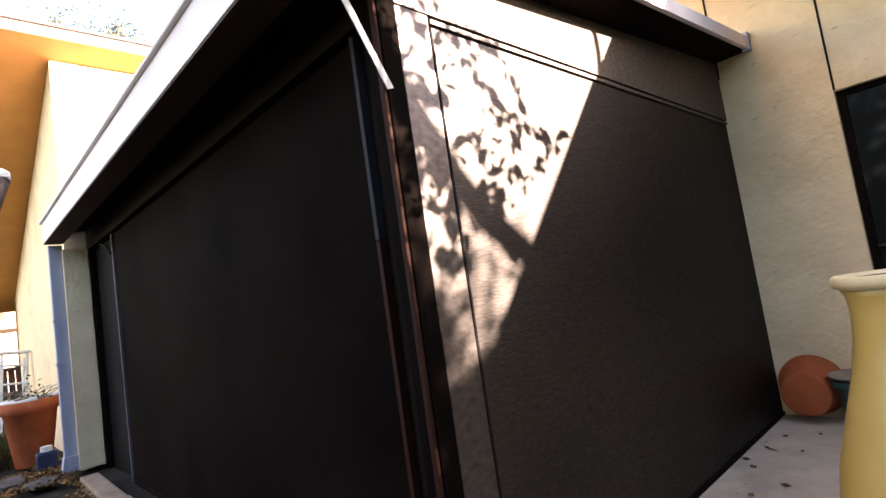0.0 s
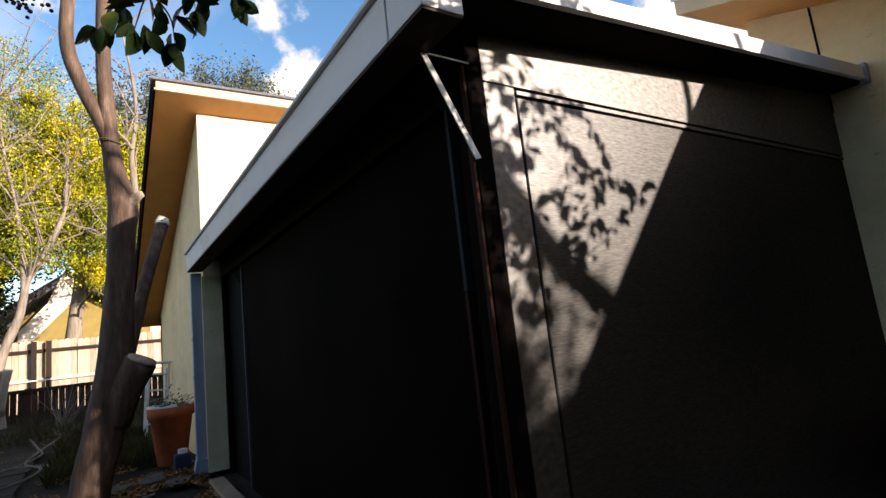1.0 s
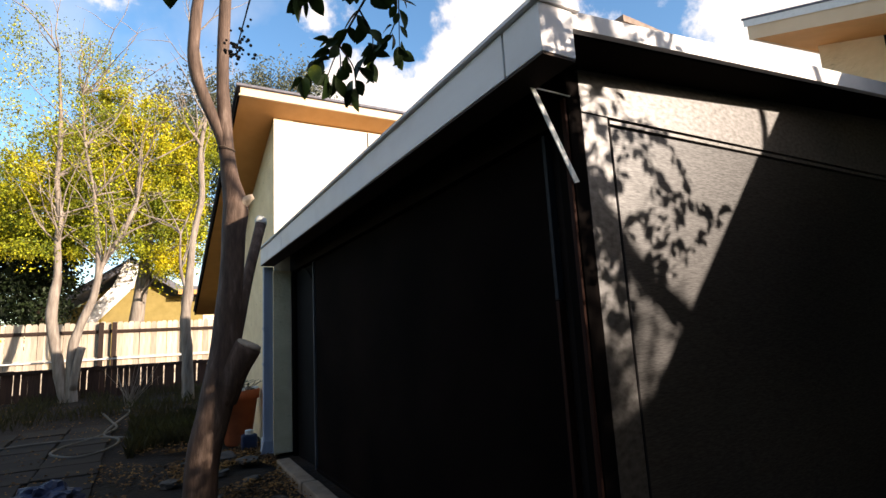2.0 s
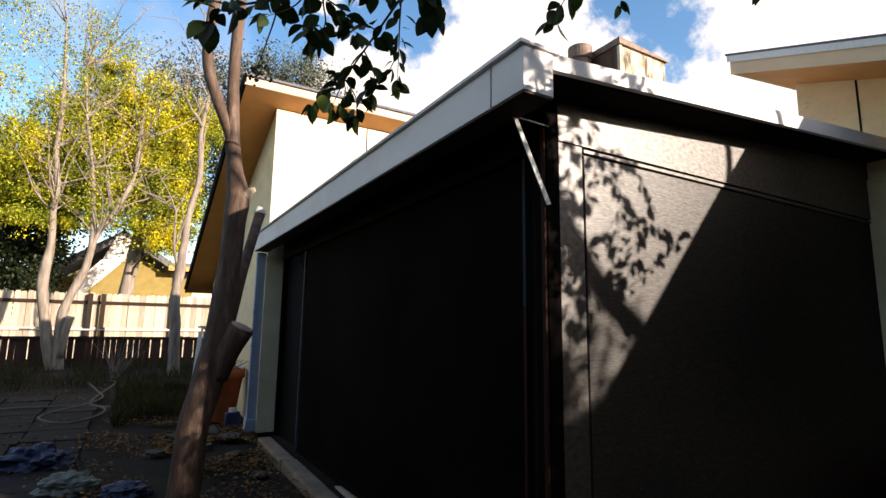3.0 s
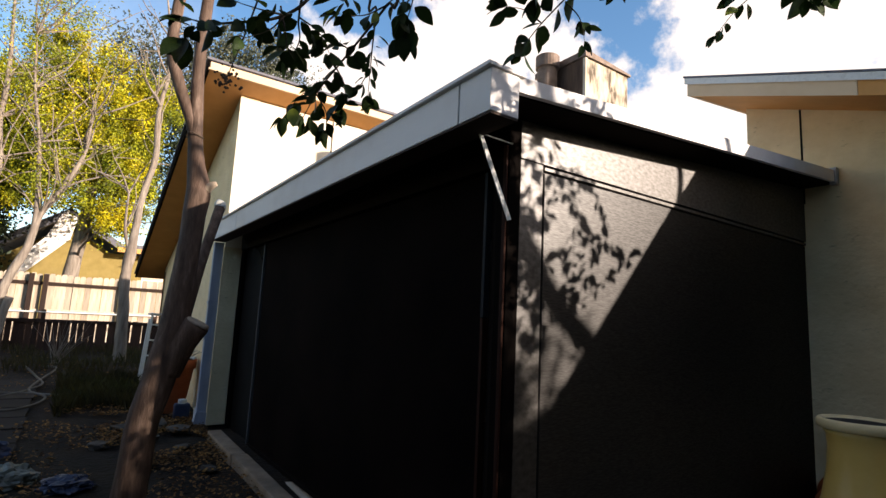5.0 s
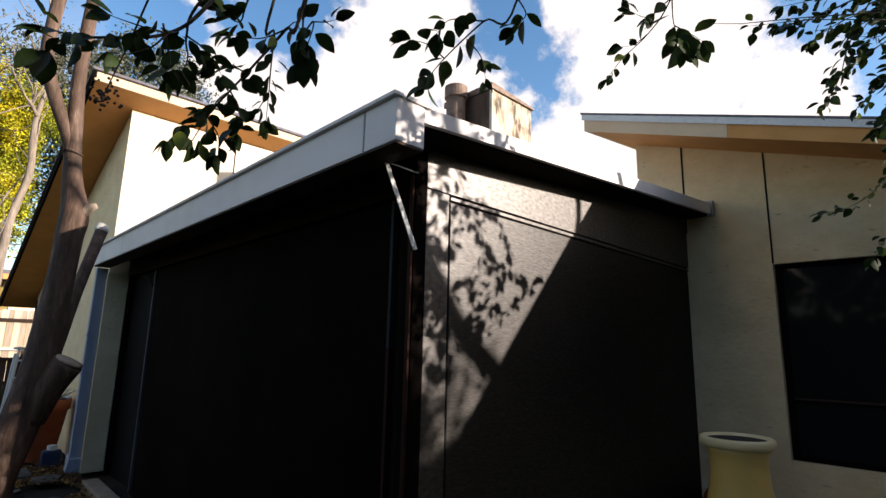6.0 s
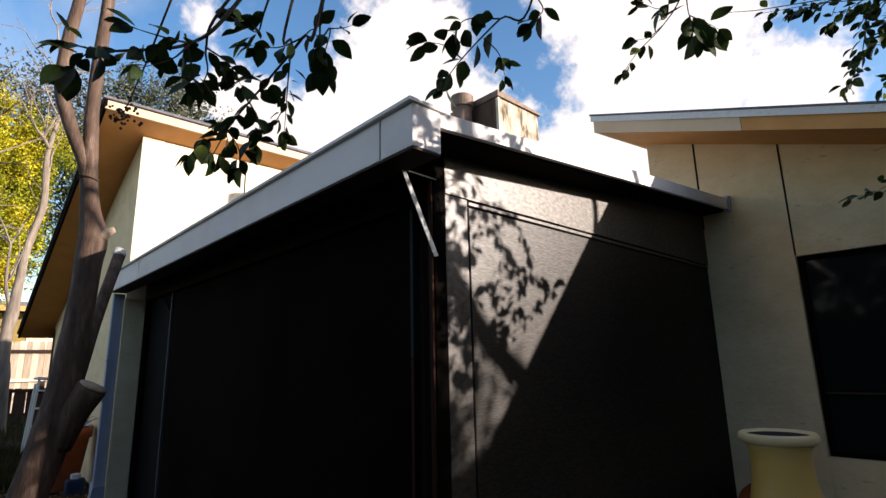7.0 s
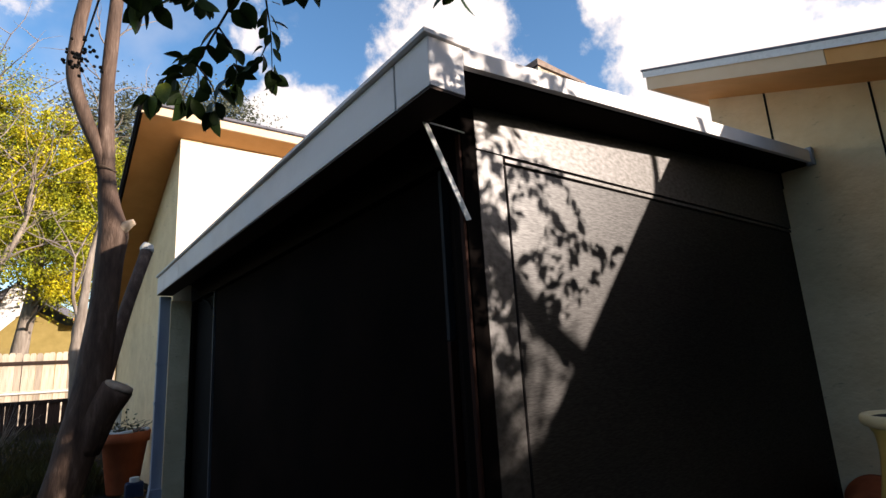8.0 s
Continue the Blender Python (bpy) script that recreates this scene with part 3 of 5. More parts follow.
DARK_FENCE = surface("dark_stained_boards", [(0.3, (0.018, 0.009, 0.006)), (0.7, (0.048, 0.024, 0.016))], 4, stretch=(9, 9, 0.5), rough=0.85, bump=0.5, fine=20, stain=0.3, stain_colour=(0.015, 0.01, 0.008), vary=0.35)
BAG = surface("dirty_plastic", [(0.3, (0.07, 0.085, 0.075)), (0.7, (0.16, 0.18, 0.15))], 5, rough=0.4, bump=0.3, fine=12, stain=0.5, stain_colour=(0.04, 0.06, 0.08), stain_scale=4)
TERRACOTTA = surface("terracotta", [(0.3, (0.34, 0.075, 0.025)), (0.7, (0.48, 0.115, 0.04))], 7, rough=0.85, bump=0.35, fine=45, stain=0.4, stain_colour=(0.15, 0.06, 0.035), stain_scale=3)
GLAZE = surface("cream_glaze", [(0.3, (0.56, 0.35, 0.085)), (0.7, (0.66, 0.44, 0.14))], 3, rough=0.35, bump=0.12, fine=25, stain=0.35, stain_colour=(0.36, 0.25, 0.10), stain_scale=2.2, spec=0.5)
GLAZE_PALE = surface("pale_rim_glaze", [(0.3, (0.62, 0.47, 0.24)), (0.7, (0.74, 0.58, 0.33))], 6, rough=0.5, bump=0.2, stain=0.3, stain_colour=(0.4, 0.28, 0.14), stain_scale=6)
HOLLOW_SHADE = surface("hollow_shade", [(0.3, (0.015, 0.012, 0.010)), (0.7, (0.03, 0.024, 0.02))], 6, rough=0.95, bump=0.2, stain=0)
# neighbour's wall, its shade put into a lowered ochre
OCHRE_SHADED = surface("ochre_shaded_stucco", [(0.3, (0.20, 0.145, 0.045)), (0.7, (0.27, 0.20, 0.07))], 3, rough=0.9, bump=0.3, stain=0.2)
RUBBER = surface("grey_rubber", [(0.3, (0.07, 0.065, 0.055)), (0.7, (0.12, 0.11, 0.095))], 9, rough=0.6, bump=0.1, stain=0.3, stain_colour=(0.1, 0.09, 0.07), stain_scale=5)
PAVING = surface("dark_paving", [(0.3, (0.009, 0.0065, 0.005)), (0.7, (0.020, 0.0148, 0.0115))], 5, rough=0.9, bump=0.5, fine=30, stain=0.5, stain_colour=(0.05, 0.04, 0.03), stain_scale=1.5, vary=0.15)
STONE = surface("field_stone", [(0.3, (0.040, 0.035, 0.030)), (0.7, (0.10, 0.09, 0.078))], 7, rough=0.9, bump=0.6, fine=28, stain=0.4, stain_scale=4, vary=0.2)
BLUE_PLASTIC = surface("blue_plastic", [(0.3, (0.012, 0.022, 0.05)), (0.7, (0.025, 0.042, 0.09))], 4, rough=0.4, bump=0.1, stain=0.3, stain_scale=6)
WHITE_PLASTIC = surface("white_plastic", [(0.3, (0.55, 0.55, 0.52)), (0.7, (0.68, 0.68, 0.64))], 6, rough=0.45, bump=0.2, stain=0.4, stain_scale=5, stain_colour=(0.3, 0.27, 0.2))
TEAL = surface("teal_glaze", [(0.3, (0.02, 0.07, 0.07)), (0.7, (0.04, 0.11, 0.10))], 4, rough=0.4, bump=0.1, stain=0.2)
LITTER = surface("dead_leaves", [(0.3, (0.08, 0.036, 0.012)), (0.7, (0.28, 0.14, 0.038))], 3, rough=0.85, bump=0, stain=0.3, stain_colour=(0.08, 0.05, 0.03), vary=0.6, island=True)
GRASS = surface("dry_grass", [(0.3, (0.018, 0.019, 0.005)), (0.7, (0.058, 0.045, 0.013))], 2, rough=0.8, bump=0, stain=0.4, stain_colour=(0.05, 0.075, 0.015), vary=0.4, island=True, through_light=0.2)
CHASE = surface("stained_plaster", [(0.40, (0.10, 0.08, 0.06)), (0.5, (0.44, 0.37, 0.29)), (0.62, (0.58, 0.51, 0.42))], 3.2, stretch=(2.2, 2.2, 0.7), rough=0.9, bump=0.4, stain=0.95, stain_colour=(0.045, 0.03, 0.02), stain_scale=1.7)
RUST = surface("rusty_metal", [(0.3, (0.11, 0.075, 0.058)), (0.7, (0.22, 0.165, 0.135))], 9, rough=0.7, bump=0.3, metal=0.3, stain=0.4)


# ---- leaves ----
def leaf_mesh(name, mat, length, width, droop):
    """A pointed oval leaf, folded along its rib; it starts at the origin and runs along +x."""
    prof = [(0.0, 0.06), (0.14, 0.55), (0.34, 0.96), (0.55, 1.0), (0.76, 0.70), (0.90, 0.34), (1.0, 0.0)]
    vs, fs = [], []
    for u, w in prof:
        z = -droop * length * u * u
        for sgn in (-1, 0, 1):
            vs.append((length * u, sgn * w * width / 2, z + abs(sgn) * w * width * 0.14))
    for i in range(len(prof) - 1):
        for k in (0, 1):
            a = i * 3 + k
            fs.append((a, a + 3, a + 4, a + 1))
    me = bpy.data.meshes.new(name)
    me.from_pydata(vs, [], fs)
    me.materials.append(mat)
    for p in me.polygons:
        p.use_smooth = True
    return me


LEAVES = [leaf_mesh("leaf", LEAF, 1.0, 0.58, 0.15), leaf_mesh("leaf", LEAF, 1.0, 0.66, 0.28), leaf_mesh("leaf", LEAF, 1.0, 0.50, 0.05)]
LEAF_BRIGHT = leaf_mesh("leaf", LEAF_BACKLIT, 1.0, 0.52, 0.25)


def hang_leaf(parent, at, way, size, rng):
    """One leaf at a point, along a direction, with its face turned mostly up."""
    x = Vector(way).normalized()
    up = Vector((rng.uniform(-1.2, 1.2), rng.uniform(-1.4, 0.9), 1.0))
    y = up.cross(x).normalized()
    z = x.cross(y)
    me = LEAF_BRIGHT if rng.random() < 0.045 else rng.choice(LEAVES)
    ob = new("leaf", me)
    ob.parent = parent
    s = size * rng.uniform(0.7, 1.3)
    ob.matrix_basis = Matrix.Translation(at) @ Matrix((x, y, z)).transposed().to_4x4() @ Matrix.Scale(s, 4)
    return ob


def sprig(parent, points, thick, n, size, seed, spread=1.0, start=0.15):
    """A twig with leaves set alternately along it and a tuft at its tip."""
    rng = random.Random(seed)
    c = curve_points([(*p, thick * (1 - 0.75 * i / (len(points) - 1))) for i, p in enumerate(points)], 7)
    tw = smooth(part("twig", tube([q[:3] for q in c], [q[3] for q in c], 6), TWIG, parent))
    for k in range(n):
        u = start + (1 - start) * (k + rng.random() * 0.7) / n
        i = min(int(u * (len(c) - 1)), len(c) - 2)
        p, d = Vector(c[i][:3]), (Vector(c[i + 1][:3]) - Vector(c[i][:3])).normalized()
        side = d.cross(Vector((0, 0, 1)))
        side = side.normalized() if side.length > 0.1 else Vector((1, 0, 0))
        way = d * rng.uniform(0.2, 0.9) + side * (1 if k % 2 else -1) * rng.uniform(0.3, 1.0) * spread + Vector((rng.uniform(-0.4, 0.4), rng.uniform(-0.4, 0.4), rng.uniform(-0.8, 0.45)))
        off = way.normalized() * rng.uniform(0.0, 0.035) * spread
        hang_leaf(tw, p + off, way, size, rng)
    end, d = Vector(c[-1][:3]), (Vector(c[-1][:3]) - Vector(c[-3][:3])).normalized()
    for k in range(3):
        hang_leaf(tw, end, d + Vector((rng.uniform(-0.7, 0.7), rng.uniform(-0.7, 0.7), rng.uniform(-0.6, 0.2))), size, rng)
    return tw


def foliage(name, clumps, n, size, mat, seed, parent=None, tufts=0):
    """Many small folded leaves in uneven clumps: (x, y, z, rx, ry, rz) ellipsoids, denser at their skin."""
    rng = np.random.RandomState(seed)
    clumps = np.array(clumps, float)
    if tufts:
        # break each mass into bough ends of uneven size, with gaps between
        small = []
        for c in clumps:
            for _ in range(tufts):
                d = rng.normal(size=3)
                d *= rng.uniform(0.25, 1.0) ** 0.6 / np.linalg.norm(d)
                r = rng.uniform(0.22, 0.52)
                small.append([*(c[:3] + d * c[3:]), r * 1.25, r, r * rng.uniform(0.45, 0.8)])
        clumps = np.array(small)
    w = (clumps[:, 3] * clumps[:, 4] * clumps[:, 5]) ** (2 / 3)
    pick = rng.choice(len(clumps), n, p=w / w.sum())
    d = rng.normal(size=(n, 3))
    d /= np.linalg.norm(d, axis=1)[:, None]
    r = rng.uniform(0.15, 1.0, n) ** 0.55
    lump = np.array([noise.noise(Vector(v) * 2.2 + Vector((float(k) * 7, 0, 0))) for v, k in zip(d, pick)])
    c = clumps[pick, :3] + d * (r * (1 + 0.45 * lump))[:, None] * clumps[pick, 3:]
    # gather leaves towards small twig ends, so that gaps open between
    cell = np.round(c / (size * 7)) * (size * 7) + rng.normal(size=(n, 3)) * size * 1.6
    c = np.where((rng.random_sample(n) < 0.6)[:, None], cell, c)
    a = rng.normal(size=(n, 3))
    a[:, 2] -= 0.4
    a /= np.linalg.norm(a, axis=1)[:, None]
    b = np.cross(a, rng.normal(size=(n, 3)))
    b /= np.linalg.norm(b, axis=1)[:, None]
    s = size * rng.uniform(0.6, 1.3, n)[:, None]
    q = np.stack([c, c + a * s * 0.5 + b * s * 0.27, c + a * s, c + a * s * 0.5 - b * s * 0.27], axis=1).reshape(-1, 3)
    me = bpy.data.meshes.new(name)
    me.from_pydata(q.tolist(), [], [(4 * i, 4 * i + 1, 4 * i + 2, 4 * i + 3) for i in range(n)])
    me.materials.append(mat)
    ob = new(name, me)
    if parent is not None:
        ob.parent = parent
    ob["kind"] = "stuff"
    return ob


def wander(rng, p, d, length, r, n=5, jitter=0.25, droop=0.0):
    """A crooked run of (x, y, z, radius) points from p along d."""
    p, d = Vector(p), Vector(d).normalized()
    out = [(*p, r)]
    for i in range(n):
        d = (d + Vector((rng.uniform(-jitter, jitter), rng.uniform(-jitter, jitter), rng.uniform(-jitter, jitter) - droop))).normalized()
        p = p + d * length / n
        out.append((*p, r * (1 - 0.8 * (i + 1) / n)))
    return out


# ---- the forked tree beside the patio ----
crape = thing("crape_myrtle", "forked tree with smooth peeling bark and pruned stubs", "tree", (-1.2, 1.9, 0.1))
crape.location = (0, 0, 0)
smooth(part("trunk", limb([(-1.20, 1.96, -0.05, 0.125), (-1.16, 1.95, 0.30, 0.100), (-1.13, 1.95, 0.80, 0.094), (-1.065, 1.95, 1.10, 0.096), (-1.015, 1.95, 1.42, 0.090), (-0.985, 1.95, 1.85, 0.078), (-0.974, 1.95, 2.15, 0.072), (-0.962, 1.95, 2.32, 0.078), (-0.998, 1.95, 2.50, 0.058), (-1.024, 1.95, 2.71, 0.046), (-1.052, 1.95, 3.18, 0.040), (-1.045, 1.95, 3.74, 0.037), (-1.02, 1.90, 4.3, 0.034), (-0.9, 1.3, 5.1, 0.04)], 6, 14), BARK, crape))
smooth(part("limb", limb([(-1.022, 1.95, 2.62, 0.040), (-1.055, 1.95, 2.77, 0.038), (-1.158, 1.95, 3.015, 0.039), (-1.228, 1.95, 3.26, 0.038), (-1.225, 1.95, 3.55, 0.036), (-1.19, 1.95, 4.1, 0.034), (-1.3, 1.6, 4.8, 0.03)], 6, 12), BARK, crape))
smooth(part("pruned_stub", limb([(-1.00, 1.96, 1.35, 0.055), (-0.93, 2.06, 1.60, 0.044), (-0.825, 2.24, 1.98, 0.038), (-0.725, 2.41, 2.32, 0.040)], 5, 12), BARK, crape, "pale pruned branch stub"))
smooth(part("pruned_stub", limb([(-1.03, 1.95, 1.12, 0.085), (-0.965, 1.90, 1.30, 0.082), (-0.895, 1.86, 1.43, 0.080)], 5, 12), BARK, crape))
smooth(part("cut_face", limb([(-0.895, 1.86, 1.43, 0.076), (-0.888, 1.856, 1.446, 0.072)], 2, 12, wobble=0.05), CUT_WOOD, crape))
smooth(part("cut_face", limb([(-0.728, 2.405, 2.305, 0.044), (-0.722, 2.415, 2.335, 0.040), (-0.758, 2.41, 2.358, 0.026)], 2, 12, wobble=0.3), WHITE_PLASTIC, crape, "white sealed cut end"))
smooth(part("knot", limb([(-0.94, 1.92, 2.32, 0.04), (-0.895, 1.89, 2.36, 0.026), (-0.868, 1.88, 2.375, 0.016)], 3, 9), CUT_WOOD, crape))
part("tie_wire", tube([(-1.026 + 0.056 * math.cos(a), 1.95 + 0.056 * math.sin(a), 2.69 + 0.01 * math.sin(2 * a)) for a in [k * math.pi / 8 for k in range(17)]], 0.004, 5), TWIG, crape)
# overhead limb that carries the hanging twigs
smooth(part("limb", limb([(-0.9, 1.3, 5.1, 0.04), (-0.95, 0.2, 4.8, 0.036), (-0.9, -0.8, 3.9, 0.028), (-0.5, -1.3, 3.3, 0.02), (0.1, -1.5, 3.15, 0.012)], 6, 9), BARK, crape))
sprig(crape, ((-0.9, -0.85, 3.7), (-0.96, -0.72, 3.1), (-1.0, -0.66, 2.70)), 0.007, 0, 0.05, 210)
# hanging twigs, each from the limb above or from the twig before it
sprig(crape, ((-0.86, -0.9, 3.5), (-0.877, -0.593, 2.539), (-0.897, -0.526, 2.463), (-0.937, -0.373, 2.366), (-0.972, -0.249, 2.288), (-0.993, -0.206, 2.23), (-1.01, -0.178, 2.174)), 0.006, 19, 0.06, 211, 0.95, 0.45)
sprig(crape, ((-0.957, -0.309, 2.327), (-0.901, -0.264, 2.289), (-0.883, -0.212, 2.234)), 0.003, 6, 0.058, 212, 0.95, 0.2)
sprig(crape, ((-0.972, -0.249, 2.288), (-1.029, -0.212, 2.244), (-1.08, -0.184, 2.152)), 0.003, 9, 0.058, 213, 0.95, 0.2)
sprig(crape, ((-0.984, -0.22, 2.256), (-0.939, -0.204, 2.21), (-0.927, -0.186, 2.153)), 0.003, 7, 0.058, 214, 0.95, 0.2)
sprig(crape, ((-0.86, -0.9, 3.5), (-0.942, -0.532, 2.535), (-0.907, -0.476, 2.472), (-0.845, -0.337, 2.428), (-0.794, -0.226, 2.41), (-0.763, -0.154, 2.31)), 0.005, 16, 0.048, 215, 0.95, 0.5)
sprig(crape, ((-0.794, -0.226, 2.41), (-0.811, -0.176, 2.35), (-0.848, -0.157, 2.317)), 0.0025, 6, 0.045, 216, 0.95, 0.2)
sprig(crape, ((-0.86, -0.9, 3.5), (-0.865, -0.581, 2.551), (-0.824, -0.557, 2.511), (-0.818, -0.521, 2.456), (-0.813, -0.494, 2.411)), 0.004, 8, 0.062, 217, 0.95, 0.55)
sprig(crape, ((-0.824, -0.557, 2.511), (-0.798, -0.585, 2.51), (-0.777, -0.604, 2.519)), 0.0025, 2, 0.05, 218, 0.95, 0.3)
sprig(crape, ((-1.0, -0.66, 2.70), (-1.155, -0.668, 2.349), (-1.226, -0.624, 2.252), (-1.334, -0.553, 2.223), (-1.388, -0.522, 2.217), (-1.438, -0.517, 2.214)), 0.006, 13, 0.052, 219, 0.95, 0.55)
sprig(crape, ((-1.226, -0.624, 2.252), (-1.281, -0.629, 2.241), (-1.338, -0.603, 2.252)), 0.003, 7, 0.050, 220, 0.95, 0.1)
sprig(crape, ((-1.226, -0.624, 2.252), (-1.257, -0.614, 2.205), (-1.317, -0.604, 2.163)), 0.003, 6, 0.050, 221, 0.95, 0.1)
sprig(crape, ((-1.388, -0.522, 2.217), (-1.408, -0.511, 2.199), (-1.422, -0.498, 2.173)), 0.0025, 3, 0.062, 222, 0.95, 0.4)
sprig(crape, ((-1.0, -0.66, 2.70), (-1.139, -0.538, 2.426), (-1.143, -0.468, 2.355), (-1.116, -0.408, 2.32), (-1.129, -0.378, 2.269)), 0.005, 13, 0.058, 223, 0.95, 0.45)
sprig(crape, ((-1.143, -0.468, 2.355), (-1.076, -0.454, 2.339), (-1.019, -0.408, 2.31)), 0.003, 7, 0.058, 224, 0.95, 0.15)
sprig(crape, ((-0.897, -0.526, 2.463), (-0.952, -0.49, 2.426), (-1.021, -0.468, 2.413)), 0.003, 8, 0.058, 225, 0.95, 0.1)
sprig(crape, ((-0.937, -0.373, 2.366), (-0.995, -0.396, 2.359), (-1.049, -0.383, 2.325)), 0.003, 6, 0.058, 226, 0.95, 0.2)
sprig(crape, ((-1.0, -0.66, 2.70), (-1.021, -0.544, 2.487), (-1.021, -0.499, 2.441), (-1.074, -0.498, 2.449)), 0.004, 11, 0.062, 227, 0.95, 0.45)
sprig(crape, ((-0.897, -0.526, 2.463), (-0.877, -0.552, 2.486), (-0.851, -0.54, 2.451)), 0.0025, 5, 0.052, 228, 0.95, 0.2)
sprig(crape, ((-1.24, -0.63, 2.268), (-1.201, -0.573, 2.213), (-1.191, -0.517, 2.212)), 0.0025, 6, 0.056, 229, 0.95, 0.3)
sprig(crape, ((-0.5, -1.3, 3.3), (-0.404, -1.002, 2.587), (-0.429, -0.89, 2.551), (-0.458, -0.748, 2.47), (-0.474, -0.665, 2.402)), 0.005, 12, 0.06, 230, 0.95, 0.5)
sprig(crape, ((-0.443, -0.832, 2.508), (-0.419, -0.869, 2.445), (-0.383, -0.859, 2.388)), 0.0025, 5, 0.05, 231, 0.95, 0.3)
sprig(crape, ((-0.429, -0.89, 2.551), (-0.49, -0.805, 2.566), (-0.505, -0.758, 2.532)), 0.003, 5, 0.058, 232, 0.95, 0.3)
sprig(crape, ((-0.404, -1.002, 2.587), (-0.367, -1.004, 2.548), (-0.378, -0.959, 2.521)), 0.003, 5, 0.055, 233, 0.95, 0.3)
sprig(crape, ((-0.458, -0.748, 2.47), (-0.512, -0.727, 2.504), (-0.565, -0.68, 2.52)), 0.003, 4, 0.062, 234, 0.95, 0.4)
sprig(crape, ((0.1, -1.5, 3.15), (0.328, -1.175, 2.892), (0.344, -1.07, 2.793), (0.339, -0.961, 2.727), (0.342, -0.887, 2.665)), 0.004, 6, 0.058, 235, 0.95, 0.6)
sprig(crape, ((0.328, -1.175, 2.892), (0.381, -1.157, 2.806), (0.441, -1.169, 2.719)), 0.003, 7, 0.085, 236, 0.95, 0.3)
sprig(crape, ((0.381, -1.157, 2.806), (0.422, -1.202, 2.768), (0.449, -1.232, 2.738)), 0.0025, 3, 0.085, 237, 0.95, 0.3)
sprig(crape, ((0.344, -1.07, 2.793), (0.337, -1.013, 2.766), (0.316, -0.968, 2.767)), 0.0025, 3, 0.055, 238, 0.95, 0.4)
sprig(crape, ((0.328, -1.175, 2.892), (0.315, -1.087, 2.844), (0.269, -1.031, 2.874)), 0.003, 7, 0.062, 239, 0.95, 0.2)
# dried seed heads on a hanging twig
pods = bmesh.new()
rp = random.Random(4)
for k in range(46):
    c = Vector((-1.233 + rp.gauss(0, 0.028), 0.0 + rp.gauss(0, 0.025), 2.31 + rp.gauss(0, 0.026)))
    bmesh.ops.create_icosphere(pods, subdivisions=1, radius=rp.uniform(0.004, 0.0065), matrix=Matrix.Translation(c))
part("seed_head", pods, TWIG, crape, "dark dried seed pods")["kind"] = "stuff"
part("twig", tube([(-0.9, -0.85, 3.7), (-1.16, -0.30, 2.75), (-1.20, -0.08, 2.46), (-1.233, 0.0, 2.30)], [0.005, 0.004, 0.003, 0.0015], 5), TWIG, crape)

# ---- the tree behind the wing, whose boughs hang in and shade the screen ----
shade = thing("shade_tree", "leafy tree with boughs hanging before the screen", "tree")
def bough(u, z, far):
    """A point on the sun's way to the screen at (u, z), so many metres before it."""
    p = Vector((u, 0.0, z)) - SUN * (far / SUN.y)
    return tuple(p)


B0 = (1.95, -2.5, 3.62)
smooth(part("trunk", limb([(3.30, -7.3, -0.2, 0.12), (3.28, -7.25, 1.6, 0.10), (3.32, -7.2, 2.7, 0.085), (3.62, -6.4, 3.0, 0.07), (*bough(0.76, 1.25, 5.2), 0.062), (*bough(0.44, 1.65, 5.2), 0.064), (*bough(0.12, 2.06, 5.2), 0.068), (2.7, -4.6, 4.5, 0.04), (2.25, -3.6, 4.6, 0.033), (2.1, -2.95, 4.1, 0.024), (*B0, 0.016), (1.6, -2.0, 3.3, 0.012), (1.35, -1.7, 3.05, 0.010)], 6, 10), BARK_LOW, shade))
smooth(part("limb", limb([(2.25, -3.6, 4.6, 0.035), (3.0, -3.3, 4.4, 0.032), (*bough(1.54, 2.66, 3.2), 0.030), (*bough(1.50, 2.16, 3.2), 0.022)], 5, 8), BARK_LOW, shade))
